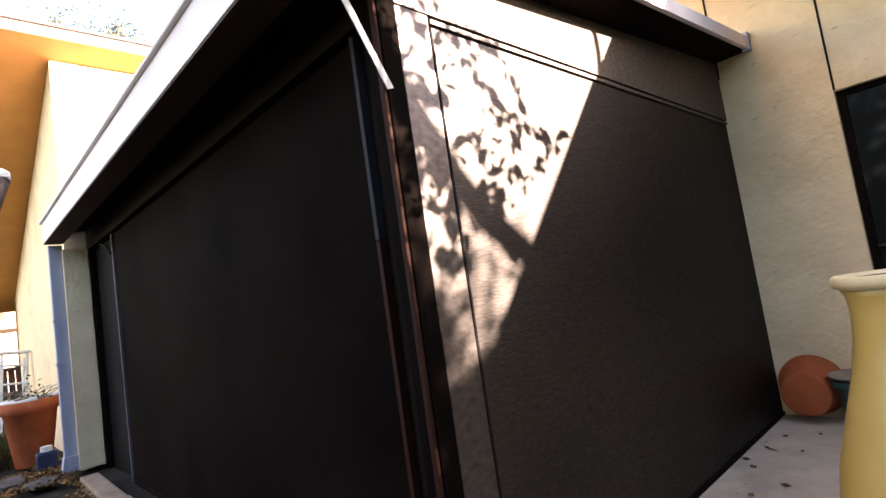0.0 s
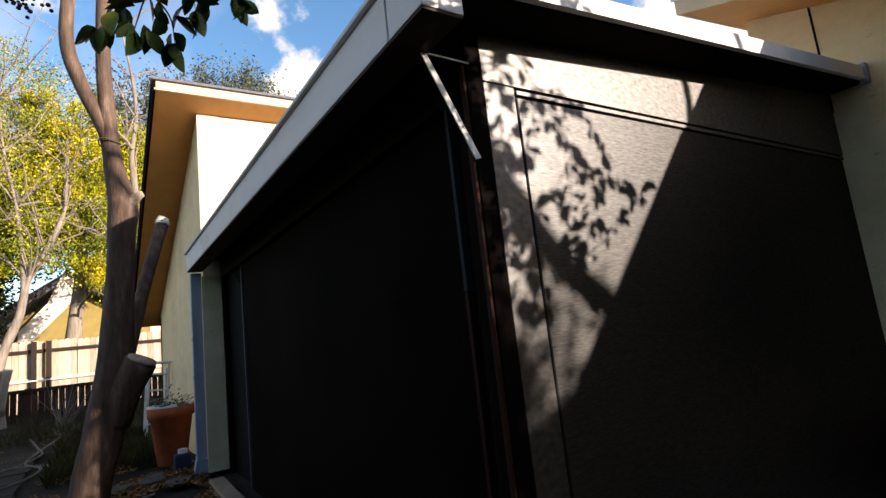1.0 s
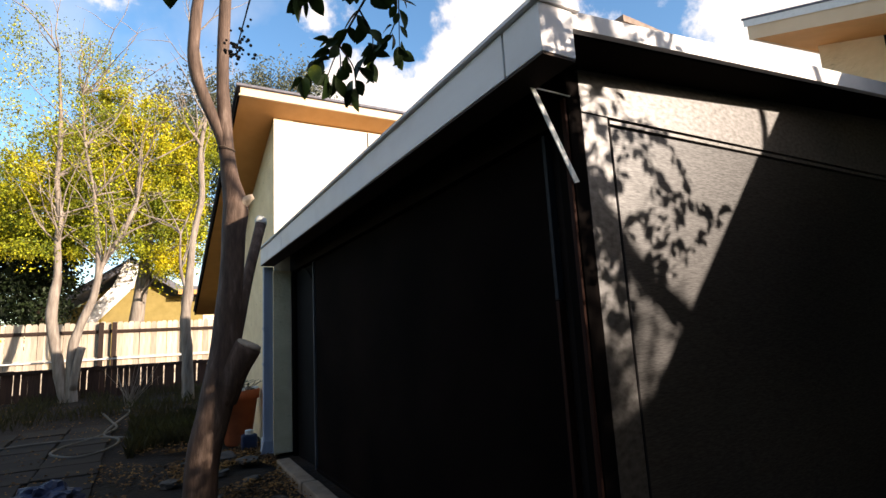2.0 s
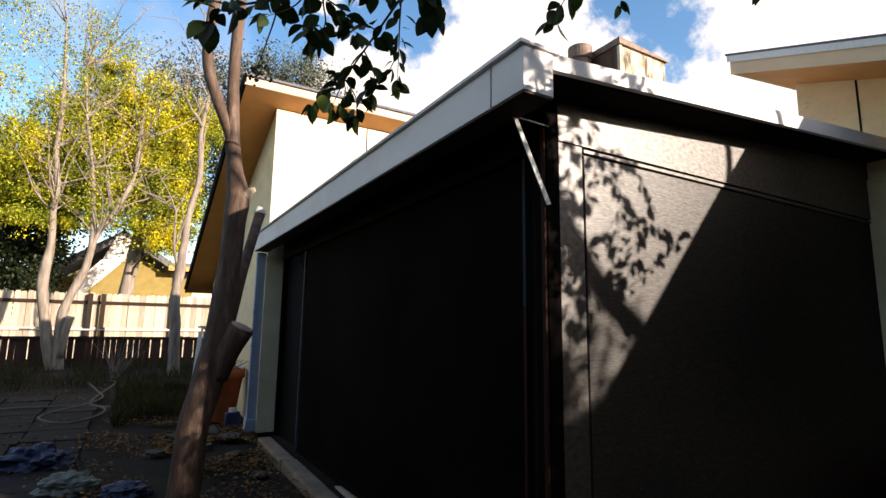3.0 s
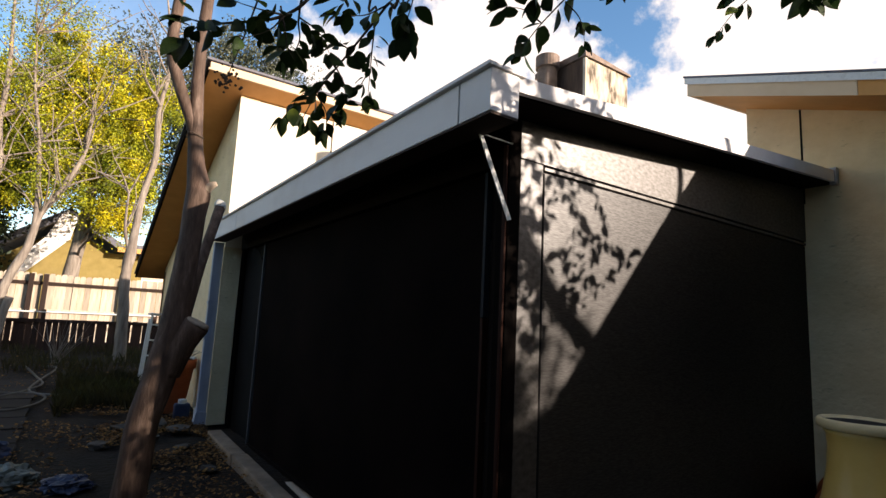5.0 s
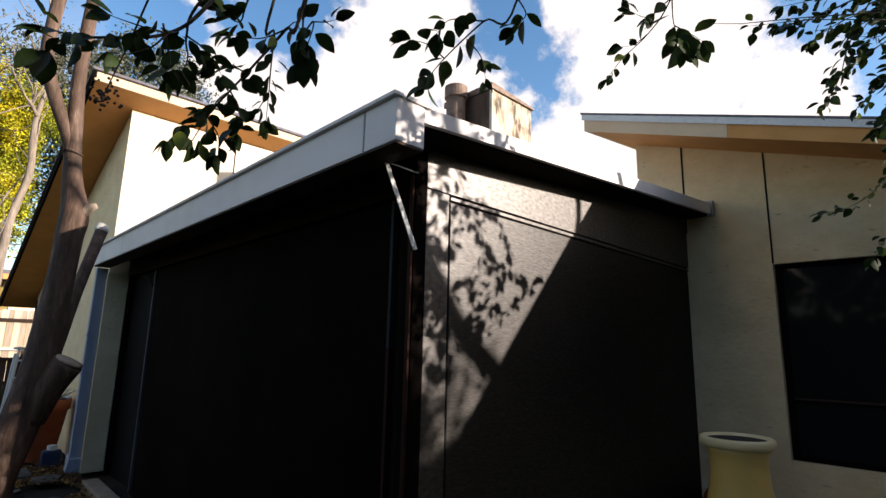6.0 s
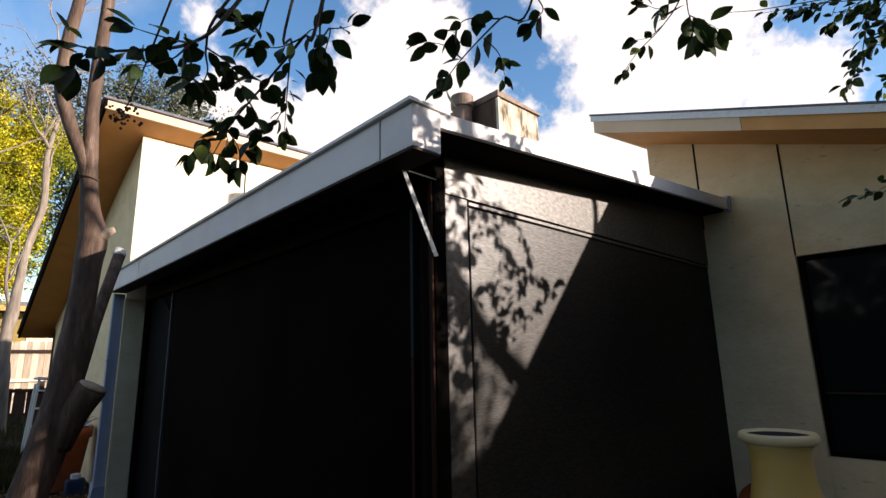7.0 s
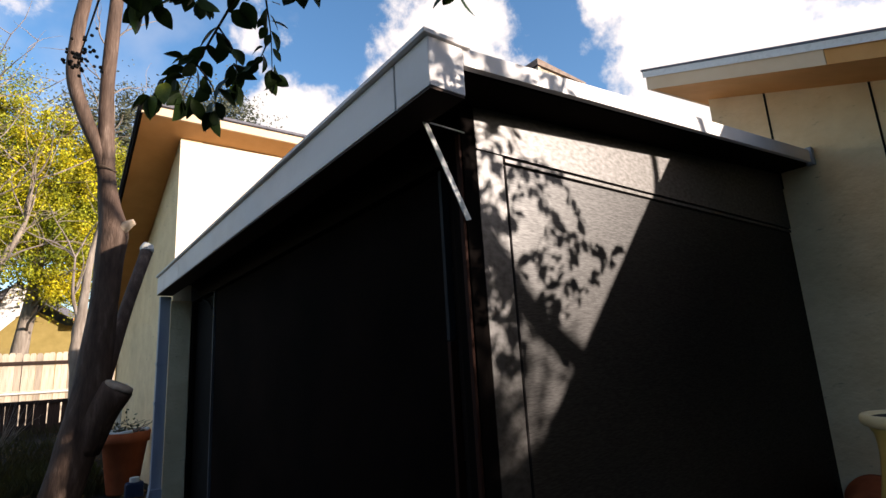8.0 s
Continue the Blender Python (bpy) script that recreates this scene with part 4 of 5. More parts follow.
SH = [
    (B0, bough(0.30, 2.62, 2.12), bough(0.45, 2.36, 2.12), bough(0.60, 2.16, 2.10), bough(0.58, 1.92, 2.07), bough(0.50, 1.70, 2.04)),
    (bough(0.45, 2.36, 2.12), bough(0.60, 2.34, 2.04), bough(0.76, 2.26, 1.98), bough(0.82, 2.10, 1.94)),
    (bough(0.60, 2.16, 2.10), bough(0.68, 2.05, 2.06), bough(0.70, 1.86, 2.02), bough(0.62, 1.72, 2.00)),
    (bough(0.50, 1.70, 2.04), bough(0.62, 1.66, 1.96), bough(0.82, 1.78, 1.90), bough(0.98, 1.90, 1.87), bough(1.08, 1.97, 1.85)),
    (bough(0.68, 2.05, 2.06), bough(0.80, 2.00, 1.98), bough(0.95, 1.98, 1.92)),
    (bough(0.58, 1.92, 2.07), bough(0.46, 1.92, 2.02), bough(0.38, 1.82, 1.98)),
    (bough(0.50, 1.70, 2.04), bough(0.54, 1.58, 2.00), bough(0.60, 1.48, 1.98)),
    (bough(0.30, 2.62, 2.12), bough(0.26, 2.42, 2.12), bough(0.24, 2.2, 2.17), bough(0.30, 2.02, 2.22)),
    (bough(0.45, 2.36, 2.12), bough(0.42, 2.22, 2.04), bough(0.36, 2.08, 2.02)),
    (bough(0.24, 2.2, 2.17), bough(0.20, 1.9, 2.52), bough(0.22, 1.66, 2.62), bough(0.24, 1.45, 2.67)),
    ((1.35, -1.7, 3.05), (1.15, -1.70, 3.08), (0.98, -1.52, 2.97), (0.88, -1.40, 2.93)),
    ((1.15, -1.70, 3.08), (1.10, -1.60, 2.86), (1.05, -1.56, 2.70), (0.98, -1.50, 2.56)),
    ((1.15, -1.70, 3.08), (1.22, -1.74, 2.80), (1.18, -1.72, 2.58), (1.08, -1.64, 2.44)),
    ((1.22, -1.74, 2.80), (1.24, -1.72, 2.45), (1.20, -1.62, 2.25), (1.12, -1.52, 2.16), (1.06, -1.46, 2.14)),
    ((1.24, -1.72, 2.45), (1.14, -1.74, 2.25), (1.04, -1.66, 2.05), (1.0, -1.60, 1.92)),
    ((1.35, -1.7, 3.05), (1.25, -1.78, 3.05), (1.12, -1.66, 2.98), (1.02, -1.60, 2.84)),
    ((1.22, -1.74, 2.80), (1.10, -1.80, 2.70), (0.98, -1.76, 2.62), (0.90, -1.70, 2.58)),
    ((1.15, -1.70, 3.08), (1.05, -1.76, 2.95), (0.96, -1.72, 2.82), (0.90, -1.66, 2.74)),
    ((1.25, -1.78, 3.05), (1.18, -1.84, 2.90), (1.08, -1.82, 2.84), (0.98, -1.80, 2.80)),
    ((1.15, -1.70, 3.08), (0.79, -1.76, 2.81), (0.79, -1.63, 2.81), (0.80, -1.51, 2.77)),
    ((1.25, -1.78, 3.05), (0.84, -1.78, 2.73), (0.86, -1.67, 2.68), (0.87, -1.57, 2.63)),
    ((1.22, -1.74, 2.80), (0.88, -1.79, 2.63), (0.91, -1.70, 2.57), (0.93, -1.61, 2.50)),
    ((1.22, -1.74, 2.80), (0.86, -1.82, 2.53), (0.87, -1.74, 2.46), (0.89, -1.67, 2.39)),
    ((1.35, -1.7, 3.05), (0.93, -1.75, 2.82), (0.85, -1.52, 2.89), (0.79, -1.31, 2.93)),
    ((1.24, -1.72, 2.45), (0.88, -1.80, 2.44), (0.89, -1.75, 2.34), (0.91, -1.70, 2.27)),
    ((1.35, -1.7, 3.05), (0.86, -1.76, 2.94), (0.82, -1.57, 2.95), (0.79, -1.44, 2.96)),
    (bough(0.24, 2.2, 2.17), bough(0.20, 2.02, 2.35), bough(0.23, 1.84, 2.42), bough(0.21, 1.66, 2.45)),
    (bough(0.20, 1.9, 2.52), bough(0.28, 1.78, 2.60), bough(0.30, 1.60, 2.64), bough(0.26, 1.44, 2.66)),
    (bough(0.23, 1.84, 2.42), bough(0.30, 1.76, 2.46), bough(0.36, 1.62, 2.48), bough(0.34, 1.46, 2.50)),
    (bough(0.30, 2.62, 2.12), bough(0.24, 2.52, 2.3), bough(0.22, 2.40, 2.3), bough(0.26, 2.30, 2.3)),
]
for i, pts in enumerate(SH):
    sprig(shade, pts, 0.006 if i in (0, 10) else 0.0035, (30, 18, 16, 20, 10, 10, 7, 14, 9, 16, 16, 18, 18, 12, 10, 18, 16, 16, 16, 16, 16, 14, 12, 12, 10, 12, 12, 14, 10, 8)[i] * (10 if i < 10 or i > 25 else 26) // 10 + (9 if i < 10 else 5), 0.072 if i < 10 or i > 25 else 0.043, 40 + i, 1.25, 0.3 if i in (0, 10, 15) else 0.1)
part("twig", tube([(1.15, -1.85, 2.70), (0.618, -1.803, 2.675), (0.649, -1.542, 2.792), (0.671, -1.311, 2.883), (0.69, -1.143, 2.971)], [0.004, 0.0028, 0.0022, 0.0018, 0.001], 5), TWIG, shade)
# unseen leaf clumps added in the sun's way to shade the hanging twigs
foliage("crown", [(0.9, -3.9, 3.5, 0.8, 0.5, 0.6), (1.75, -3.3, 3.75, 0.4, 0.4, 0.3), (0.0, -3.4, 3.6, 0.7, 0.5, 0.6), (2.1, -4.0, 4.6, 0.7, 0.6, 0.4)], 2600, 0.075, LEAF, 77, shade)
foliage("crown", [(1.25, -3.9, 3.6, 0.6, 0.4, 0.45)], 1500, 0.09, LEAF, 79, shade)
# more unseen leaves, placed to dim the corner panel
foliage("crown", [(4.10, -6.0, 3.45, 0.15, 0.2, 0.5), (4.02, -6.0, 2.95, 0.20, 0.25, 0.38), (3.96, -6.1, 2.6, 0.16, 0.2, 0.3)], 520, 0.085, LEAF, 80, shade)
# unseen leaves placed to keep sun off the forked tree's lower trunk
foliage("crown", [(3.72, -6.0, 3.2, 0.15, 0.2, 0.5), (3.66, -6.1, 2.8, 0.16, 0.2, 0.35), (3.86, -6.0, 3.45, 0.13, 0.2, 0.6)], 1500, 0.08, LEAF, 81, shade)
# canopy added above the view to cut sky light
foliage("crown", [(-1.6, -1.8, 5.2, 1.9, 1.6, 0.7), (-3.2, -0.8, 5.6, 1.7, 1.6, 0.8), (-1.6, 0.0, 5.9, 1.3, 1.0, 0.6), (-2.8, -3.2, 5.0, 1.9, 1.6, 0.8), (-1.0, -4.0, 5.0, 1.6, 1.3, 0.7)], 2400, 0.16, LEAF, 78, crape)

# ---- the board fence ----
fence = thing("fence", "weathered cedar board fence with rails", "fence", kind="structure")
FY, FZ = 16.6, 0.55
board_bm = prism([(-0.068, 0.0), (0.068, 0.0), (0.068, 1.82), (0.042, 1.87), (-0.042, 1.87), (-0.068, 1.82)], "y", 0.0, 0.018)
first = part("board", board_bm, FENCE_WOOD, fence)
rf = random.Random(8)
for k in range(92):
    b = first if k == 0 else new("board", first.data)
    b.parent = fence
    b.matrix_basis = pose(-10.8 + 0.1425 * k, FY + rf.uniform(0, 0.006), FZ - 0.05 + rf.uniform(-0.02, 0.02), 0, rf.uniform(-0.5, 0.5), 0)
for z in (0.85, 1.30, 2.06):
    part("rail", box(-10.9, 2.3, FY - 0.05, FY - 0.003, z, z + 0.09, 0.006), DARK_FENCE if z > 2 else FENCE_WOOD, fence)
for x in (-9.75, -7.3, -4.95, -2.62, -2.30, -0.45):
    part("post", box(x, x + 0.12, FY - 0.16, FY - 0.052, FZ - 0.3, 2.36, 0.008), DARK_FENCE, fence)
low = thing("low_fence", "low dark stained picket fence with a pale top rail", "fence", kind="structure")
LY = 14.2
pick = part("board", prism([(-0.060, 0.0), (0.060, 0.0), (0.060, 0.80), (-0.060, 0.80)], "y", 0.0, 0.018), DARK_FENCE, low)
for k in range(96):
    b = pick if k == 0 else new("board", pick.data)
    b.parent = low
    b.matrix_basis = pose(-10.8 + 0.128 * k + rf.uniform(-0.013, 0.013), LY + rf.uniform(0, 0.006), 0.36 + rf.uniform(-0.03, 0.03), 0, rf.uniform(-0.8, 0.8), 0)
part("rail", box(-10.9, 1.6, LY - 0.05, LY - 0.003, 1.09, 1.17, 0.006), DARK_FENCE, low)
part("rail", box(-10.9, 1.6, LY + 0.022, LY + 0.06, 0.55, 0.63, 0.006), DARK_FENCE, low)
part("top_rail", tube([(-10.5, LY, 1.34), (-5, LY - 0.01, 1.33), (0.3, LY, 1.35)], 0.016, 6), METAL_WHITE, low, "pale metal top rail")
for x in (-9.3, -7.0, -4.6, -2.15, 0.25):
    part("post", box(x, x + 0.09, LY + 0.02, LY + 0.11, 0.2, 1.40, 0.008), DARK_FENCE, low)

# ---- the neighbour's house over the fence ----
nb = thing("neighbour_house", "stucco house, gable painted white for sun, ochre for shade", "house")
part("wall", prism([(-4.6, 0.2), (6.0, 0.2), (6.0, 3.6), (-0.6, 3.6), (-2.0, 4.45), (-4.6, 2.6)], "y", 22.0, 22.3), OCHRE_SHADED, nb)
part("roof", prism([(-5.2, 2.45), (-2.0, 4.75), (-0.4, 3.75), (6.2, 3.75), (6.2, 3.95), (-0.3, 3.95), (-2.0, 5.05), (-5.3, 2.75)], "y", 21.4, 26.0), SHINGLE, nb)
# sunlit patch of the gable wall, laid on as a white piece
part("gable_trim", prism([(-3.4, 2.25), (-2.87, 2.80), (-1.90, 3.90), (-1.75, 4.70), (-2.15, 5.0), (-2.6, 3.9), (-3.4, 2.95)], "y", 21.35, 21.398), TRIM_WHITE, nb)
part("eave_board", box(-0.4, 6.2, 21.34, 21.398, 3.62, 3.80), SOFFIT, nb)
for x in (0.55, 2.6):
    wdw = part("window", box(x, x + 0.75, 21.96, 21.998, 2.3, 3.35), TRIM_WHITE, nb)
    for k in range(9):
        part("slat", box(x + 0.05, x + 0.70, 21.94, 21.958, 2.36 + 0.105 * k, 2.43 + 0.105 * k), TRIM_CREAM, wdw)

# ---- yard trees in front of and beyond the fence ----
def yard_tree(label, stems, seed, twigs, height):
    t = thing("yard_tree", label, "tree")
    rng = random.Random(seed)
    for pts in stems:
        smooth(part("trunk", limb(pts, 5, 10, wobble=0.25), PALE_BARK, t))
        for k in range(twigs):
            i = rng.randrange(len(pts) // 2, len(pts))
            q = wander(rng, pts[i][:3], (rng.uniform(-1, 1), rng.uniform(-0.5, 0.5), rng.uniform(0.4, 1.2)), rng.uniform(0.9, height), 0.022, 6, 0.3)
            part("branch", limb(q, 2, 5), PALE_BARK, t)
            for m in range(2):
                j = rng.randrange(2, len(q))
                part("branch", limb(wander(rng, q[j][:3], (rng.uniform(-1, 1), rng.uniform(-0.5, 0.5), rng.uniform(0.0, 1.0)), rng.uniform(0.4, 1.0), 0.010, 4, 0.3), 2, 4), PALE_BARK, t)
    return t


t3 = yard_tree("pale barked yard tree with sparse bare branches", [
    [(-2.98, 13.5, 0.20, 0.136), (-3.16, 13.5, 1.2, 0.116), (-3.30, 13.5, 1.98, 0.112), (-3.36, 13.5, 2.6, 0.116), (-3.29, 13.5, 3.3, 0.085), (-3.34, 13.5, 4.1, 0.075), (-3.32, 13.5, 4.78, 0.071), (-3.43, 13.5, 5.7, 0.058), (-3.41, 13.5, 6.74, 0.051), (-3.55, 13.5, 8.9, 0.027)],
    [(-2.86, 13.4, 0.25, 0.122), (-2.92, 13.4, 1.50, 0.105), (-2.80, 13.4, 2.10, 0.088), (-2.58, 13.4, 2.75, 0.088), (-2.42, 13.4, 3.57, 0.068), (-2.10, 13.4, 4.25, 0.061), (-1.76, 13.4, 5.20, 0.044), (-1.70, 13.4, 6.2, 0.017)],
    [(-2.54, 13.4, 2.95, 0.068), (-2.50, 13.4, 3.6, 0.058), (-2.66, 13.5, 5.30, 0.044), (-2.90, 13.5, 6.58, 0.031), (-3.02, 13.5, 7.9, 0.014)]], 3, 22, 2.8)
smooth(part("pruned_stub", limb([(-2.86, 13.35, 0.7, 0.088), (-2.80, 13.25, 1.25, 0.082), (-2.72, 13.2, 1.64, 0.088)], 4, 10), PALE_BARK, t3))
foliage("crown", [(-3.6, 13.6, 6.4, 1.2, 0.8, 1.5), (-3.7, 13.5, 8.8, 1.5, 0.8, 1.0), (-2.6, 13.5, 6.4, 1.0, 0.7, 1.5), (-4.1, 13.4, 6.1, 0.35, 0.3, 0.25), (-3.9, 13.4, 3.9, 0.25, 0.2, 0.2), (-4.9, 13.5, 7.3, 0.8, 0.5, 0.5), (-4.4, 13.5, 5.2, 0.8, 0.5, 0.8), (-2.4, 13.4, 4.6, 0.7, 0.5, 0.8), (-2.6, 13.5, 8.2, 1.1, 0.7, 1.0), (-4.6, 13.5, 8.6, 0.9, 0.6, 0.9)], 15000, 0.062, FOLIAGE_YELLOW, 5, t3, 14)
t2 = yard_tree("slender pale barked yard tree", [
    [(-0.58, 11.8, 0.30, 0.130), (-0.62, 11.8, 1.3, 0.119), (-0.675, 11.8, 2.08, 0.104), (-0.64, 11.8, 2.7, 0.115), (-0.61, 11.8, 3.1, 0.090), (-0.555, 11.8, 4.0, 0.072), (-0.39, 11.8, 5.0, 0.068), (-0.42, 11.8, 5.7, 0.072), (-0.43, 11.8, 6.3, 0.054), (-0.34, 11.8, 7.05, 0.043), (-0.40, 11.8, 8.0, 0.032), (-0.60, 11.8, 9.2, 0.014)],
    [(-0.66, 11.8, 2.75, 0.043), (-0.80, 11.8, 3.3, 0.032), (-0.82, 11.8, 4.1, 0.020)],
    [(-0.43, 11.75, 6.25, 0.036), (-0.55, 11.7, 6.45, 0.032), (-0.60, 11.68, 6.50, 0.029)]], 6, 6, 1.8)
autumn = thing("autumn_tree", "broad tree with yellow and green autumn leaves", "tree")
smooth(part("trunk", limb([(-1.8, 17.2, 0.3, 0.25), (-1.7, 17.2, 2.5, 0.2), (-1.5, 17.2, 5.0, 0.14), (-1.6, 17.3, 8.5, 0.05)], 5, 10), PALE_BARK, autumn))
ra = random.Random(9)
for k in range(16):
    part("branch", limb(wander(ra, (-1.6, 17.1, 3 + 0.35 * k), (ra.uniform(-1, 1), ra.uniform(-1, 0.2), ra.uniform(0.2, 0.9)), 2.4, 0.045, 6, 0.25), 2, 5), PALE_BARK, autumn)
foliage("crown", [(-2.3, 17, 8.9, 1.3, 1.1, 1.3), (-1.2, 17, 8.2, 1.2, 1.1, 1.3), (-3.2, 17, 7.4, 1.3, 1.1, 1.3), (-3.0, 17, 6.0, 1.5, 1.1, 1.5), (-0.7, 17, 6.3, 1.0, 1.0, 1.7), (-2.2, 16.6, 5.4, 1.6, 1.0, 0.9), (-0.8, 16.6, 4.5, 0.7, 0.8, 0.9), (-3.8, 17.2, 5.0, 0.9, 0.9, 0.9), (-0.1, 17.0, 7.9, 0.8, 0.8, 1.1), (-1.6, 16.8, 6.8, 1.5, 1.0, 1.3), (-4.6, 17.2, 6.4, 0.9, 0.9, 0.9), (-5.4, 17.4, 5.2, 0.8, 0.8, 0.7)], 125000, 0.080, FOLIAGE_YELLOW, 21, autumn, 30)
hedge = thing("evergreen_tree", "dark evergreen trees beyond the fence", "tree")
smooth(part("trunk", limb([(-4.5, 20.0, 0.2, 0.25), (-4.4, 20, 3.0, 0.2), (-4.2, 20, 7.0, 0.05)], 4, 9), BARK_LOW, hedge))
foliage("crown", [(-4.3, 20, 4.4, 0.9, 0.8, 2.2), (-5.5, 20, 4.0, 1.8, 1.0, 2.2), (-7.5, 20, 4.5, 2.0, 1.0, 2.6), (-5.2, 20.2, 4.6, 1.5, 0.8, 1.8), (-1.2, 20.4, 7.6, 2.2, 0.9, 2.0), (0.6, 20.3, 7.6, 1.5, 0.9, 3.0), (-10, 20, 4.5, 2.4, 1, 2.6), (-6.4, 18.6, 3.8, 1.6, 0.8, 1.9), (-4.9, 18.8, 3.4, 1.1, 0.6, 1.4), (-4.6, 19.6, 5.6, 1.6, 0.8, 2.2), (-2.6, 19.6, 6.6, 1.5, 0.7, 2.0), (-0.8, 19.4, 6.2, 1.5, 0.6, 1.2), (-3.2, 19.4, 7.8, 1.6, 0.6, 1.6)], 70000, 0.14, FOLIAGE_DARK, 22, hedge)
big = thing("oak_tree", "tall grey green oak rising behind the roof", "tree")
smooth(part("trunk", limb([(5.0, 27, 0.2, 0.4), (5.0, 27, 7.0, 0.3), (5.2, 27, 13.0, 0.1)], 4, 9), BARK_LOW, big))
foliage("crown", [(4.9, 27, 14.0, 2.6, 1.6, 2.9), (7.2, 27, 13.6, 2.0, 1.4, 2.2), (2.5, 27, 13.0, 1.8, 1.4, 2.6), (0.5, 27, 12.0, 1.6, 1.2, 2.0), (-0.5, 27, 13.5, 1.2, 1.0, 2.1), (1.4, 27, 14.0, 1.4, 1.1, 2.2), (3.6, 27, 15.4, 1.3, 1.0, 1.7), (6.2, 27, 15.8, 1.3, 1.0, 1.8)], 26000, 0.17, FOLIAGE_GREY, 23, big)
left_shrub = thing("shrub", "leafy green shrub in the yard corner", "shrub")
foliage("crown", [(-5.2, 12.5, 1.6, 0.9, 0.7, 1.1), (-6.2, 12.0, 1.9, 0.9, 0.8, 1.4)], 2600, 0.09, FOLIAGE_YELLOW, 24, left_shrub)
part("stem", limb([(-5.6, 12.3, 0.2, 0.06), (-5.5, 12.3, 1.0, 0.04), (-5.3, 12.4, 1.9, 0.02)], 3, 6), PALE_BARK, left_shrub)

# trees added out of view, to block sky light and darken the window
for label, (x, y), z, clumps, n, seed in (
        ("unseen evergreen added to darken the window reflection", (-6.8, -1.6), 4.8, [(0, -2.4, 3.2, 0.5, 1.6, 1.2), (0.1, 0.2, 3.5, 0.5, 1.8, 1.3), (0.1, 2.4, 3.2, 0.5, 1.6, 1.1)], 4200, 25),
        ("tall unseen tree added to block sky light", (-3.4, -9.4), 9.0, [(-1.4, 0.2, 4.4, 1.8, 1.0, 2.0), (0.6, 0, 6.6, 2.0, 1.2, 2.2), (1.8, 0.2, 4.6, 1.6, 1.0, 2.0)], 7600, 28),
        ("broad unseen tree added to block southern sky light", (1.0, -9.4), 8.5, [(-1.0, 0, 5.2, 1.5, 1.0, 2.2), (0.9, 0.1, 5.0, 1.5, 1.0, 2.2), (0, 0, 7.8, 2.0, 1.2, 2.0)], 7600, 31)):
    tree = thing("evergreen_tree", label, "tree", (x, y, -0.2))
    smooth(part("trunk", limb([(0, 0, 0, 0.22), (0.1, 0.1, z * 0.5, 0.15), (0.1, 0.3, z * 0.9, 0.04)], 4, 9), BARK_LOW, tree))
    foliage("crown", clumps, n, 0.30, FOLIAGE_DARK, seed, tree)

# ---- chimney chase behind the patio roof ----
chim = thing("chimney", "stained plaster chimney chase with a sloping cap", "chimney")
CX, CY = 3.05, 2.05
part("body", box(CX, CX + 0.80, CY, CY + 0.78, 2.86, 4.72, 0.01), CHASE, chim)
part("cap", prism([(CX - 0.03, 4.722), (CX + 0.83, 4.722), (CX + 0.83, 4.745), (CX + 0.02, 4.80), (CX - 0.03, 4.80)], "y", CY - 0.03, CY + 0.81), RUST, chim)
SIDING_SHADED = surface("weathered_shaded_siding", [(0.3, (0.05, 0.03, 0.022)), (0.7, (0.13, 0.085, 0.062))], 4, stretch=(3, 3, 0.5), rough=0.9, bump=0.5, fine=14, stain=0.5, stain_colour=(0.25, 0.19, 0.15), stain_scale=2.4)
# thin panel over the unlit side: stains and shade both in its colour
part("side_panel", box(CX - 0.010, CX - 0.001, CY + 0.03, CY + 0.77, 2.87, 4.715), SIDING_SHADED, chim, "stained side panel, darkened for the unlit face")
part("corner_trim", box(CX - 0.012, CX + 0.028, CY - 0.012, CY + 0.028, 2.87, 4.715, 0.004), CHASE, chim)
vent = thing("roof_vent", "short rusty round metal roof vent", "vent")
part("flue", lathe([(0.12, 0.0), (0.12, 1.84), (0.145, 1.85), (0.145, 2.0), (0.12, 2.005)], 24), RUST, vent)
vent.location = (2.88, 2.5, 2.83)

# ---- pots and clutter ----
vase = thing("urn", "tall cream glazed ceramic urn with open rim", "urn", (1.156, -1.02, 0.10))
smooth(part("body", lathe([(0.15, 0.0), (0.16, 0.02), (0.21, 0.12), (0.246, 0.25), (0.250, 0.34), (0.230, 0.48), (0.185, 0.64), (0.145, 0.78), (0.122, 0.90), (0.116, 0.98), (0.120, 1.03), (0.134, 1.056)], 56), GLAZE, vase))
smooth(part("rim", lathe([(0.128, 1.052), (0.148, 1.060), (0.154, 1.074), (0.152, 1.090), (0.144, 1.098), (0.130, 1.096), (0.122, 1.084)], 56), GLAZE_PALE, vase, "pale worn rim"))
# shade of the hollow put into a near-black lining
smooth(part("inside", lathe([(0.124, 1.086), (0.112, 1.05), (0.104, 0.98), (0.13, 0.80), (0.05, 0.79)], 40), HOLLOW_SHADE, vase, "urn hollow, coloured dark for its shade"))

disc = thing("terracotta_pot", "round terracotta pot lying against the stucco wall", "pot", (3.19, -0.215, 0.305))
smooth(part("body", lathe([(0.14, 0.0), (0.15, 0.005), (0.152, 0.03), (0.185, 0.20), (0.205, 0.20), (0.205, 0.25), (0.185, 0.25), (0.135, 0.04), (0.02, 0.03)], 40), TERRACOTTA, disc))
disc.rotation_euler = (0, radians(84), radians(0))
disc.location = (3.19, -0.215, 0.31)
tp = thing("glazed_pot", "dark teal glazed flower pot", "pot", (3.25, -0.535, 0.10))
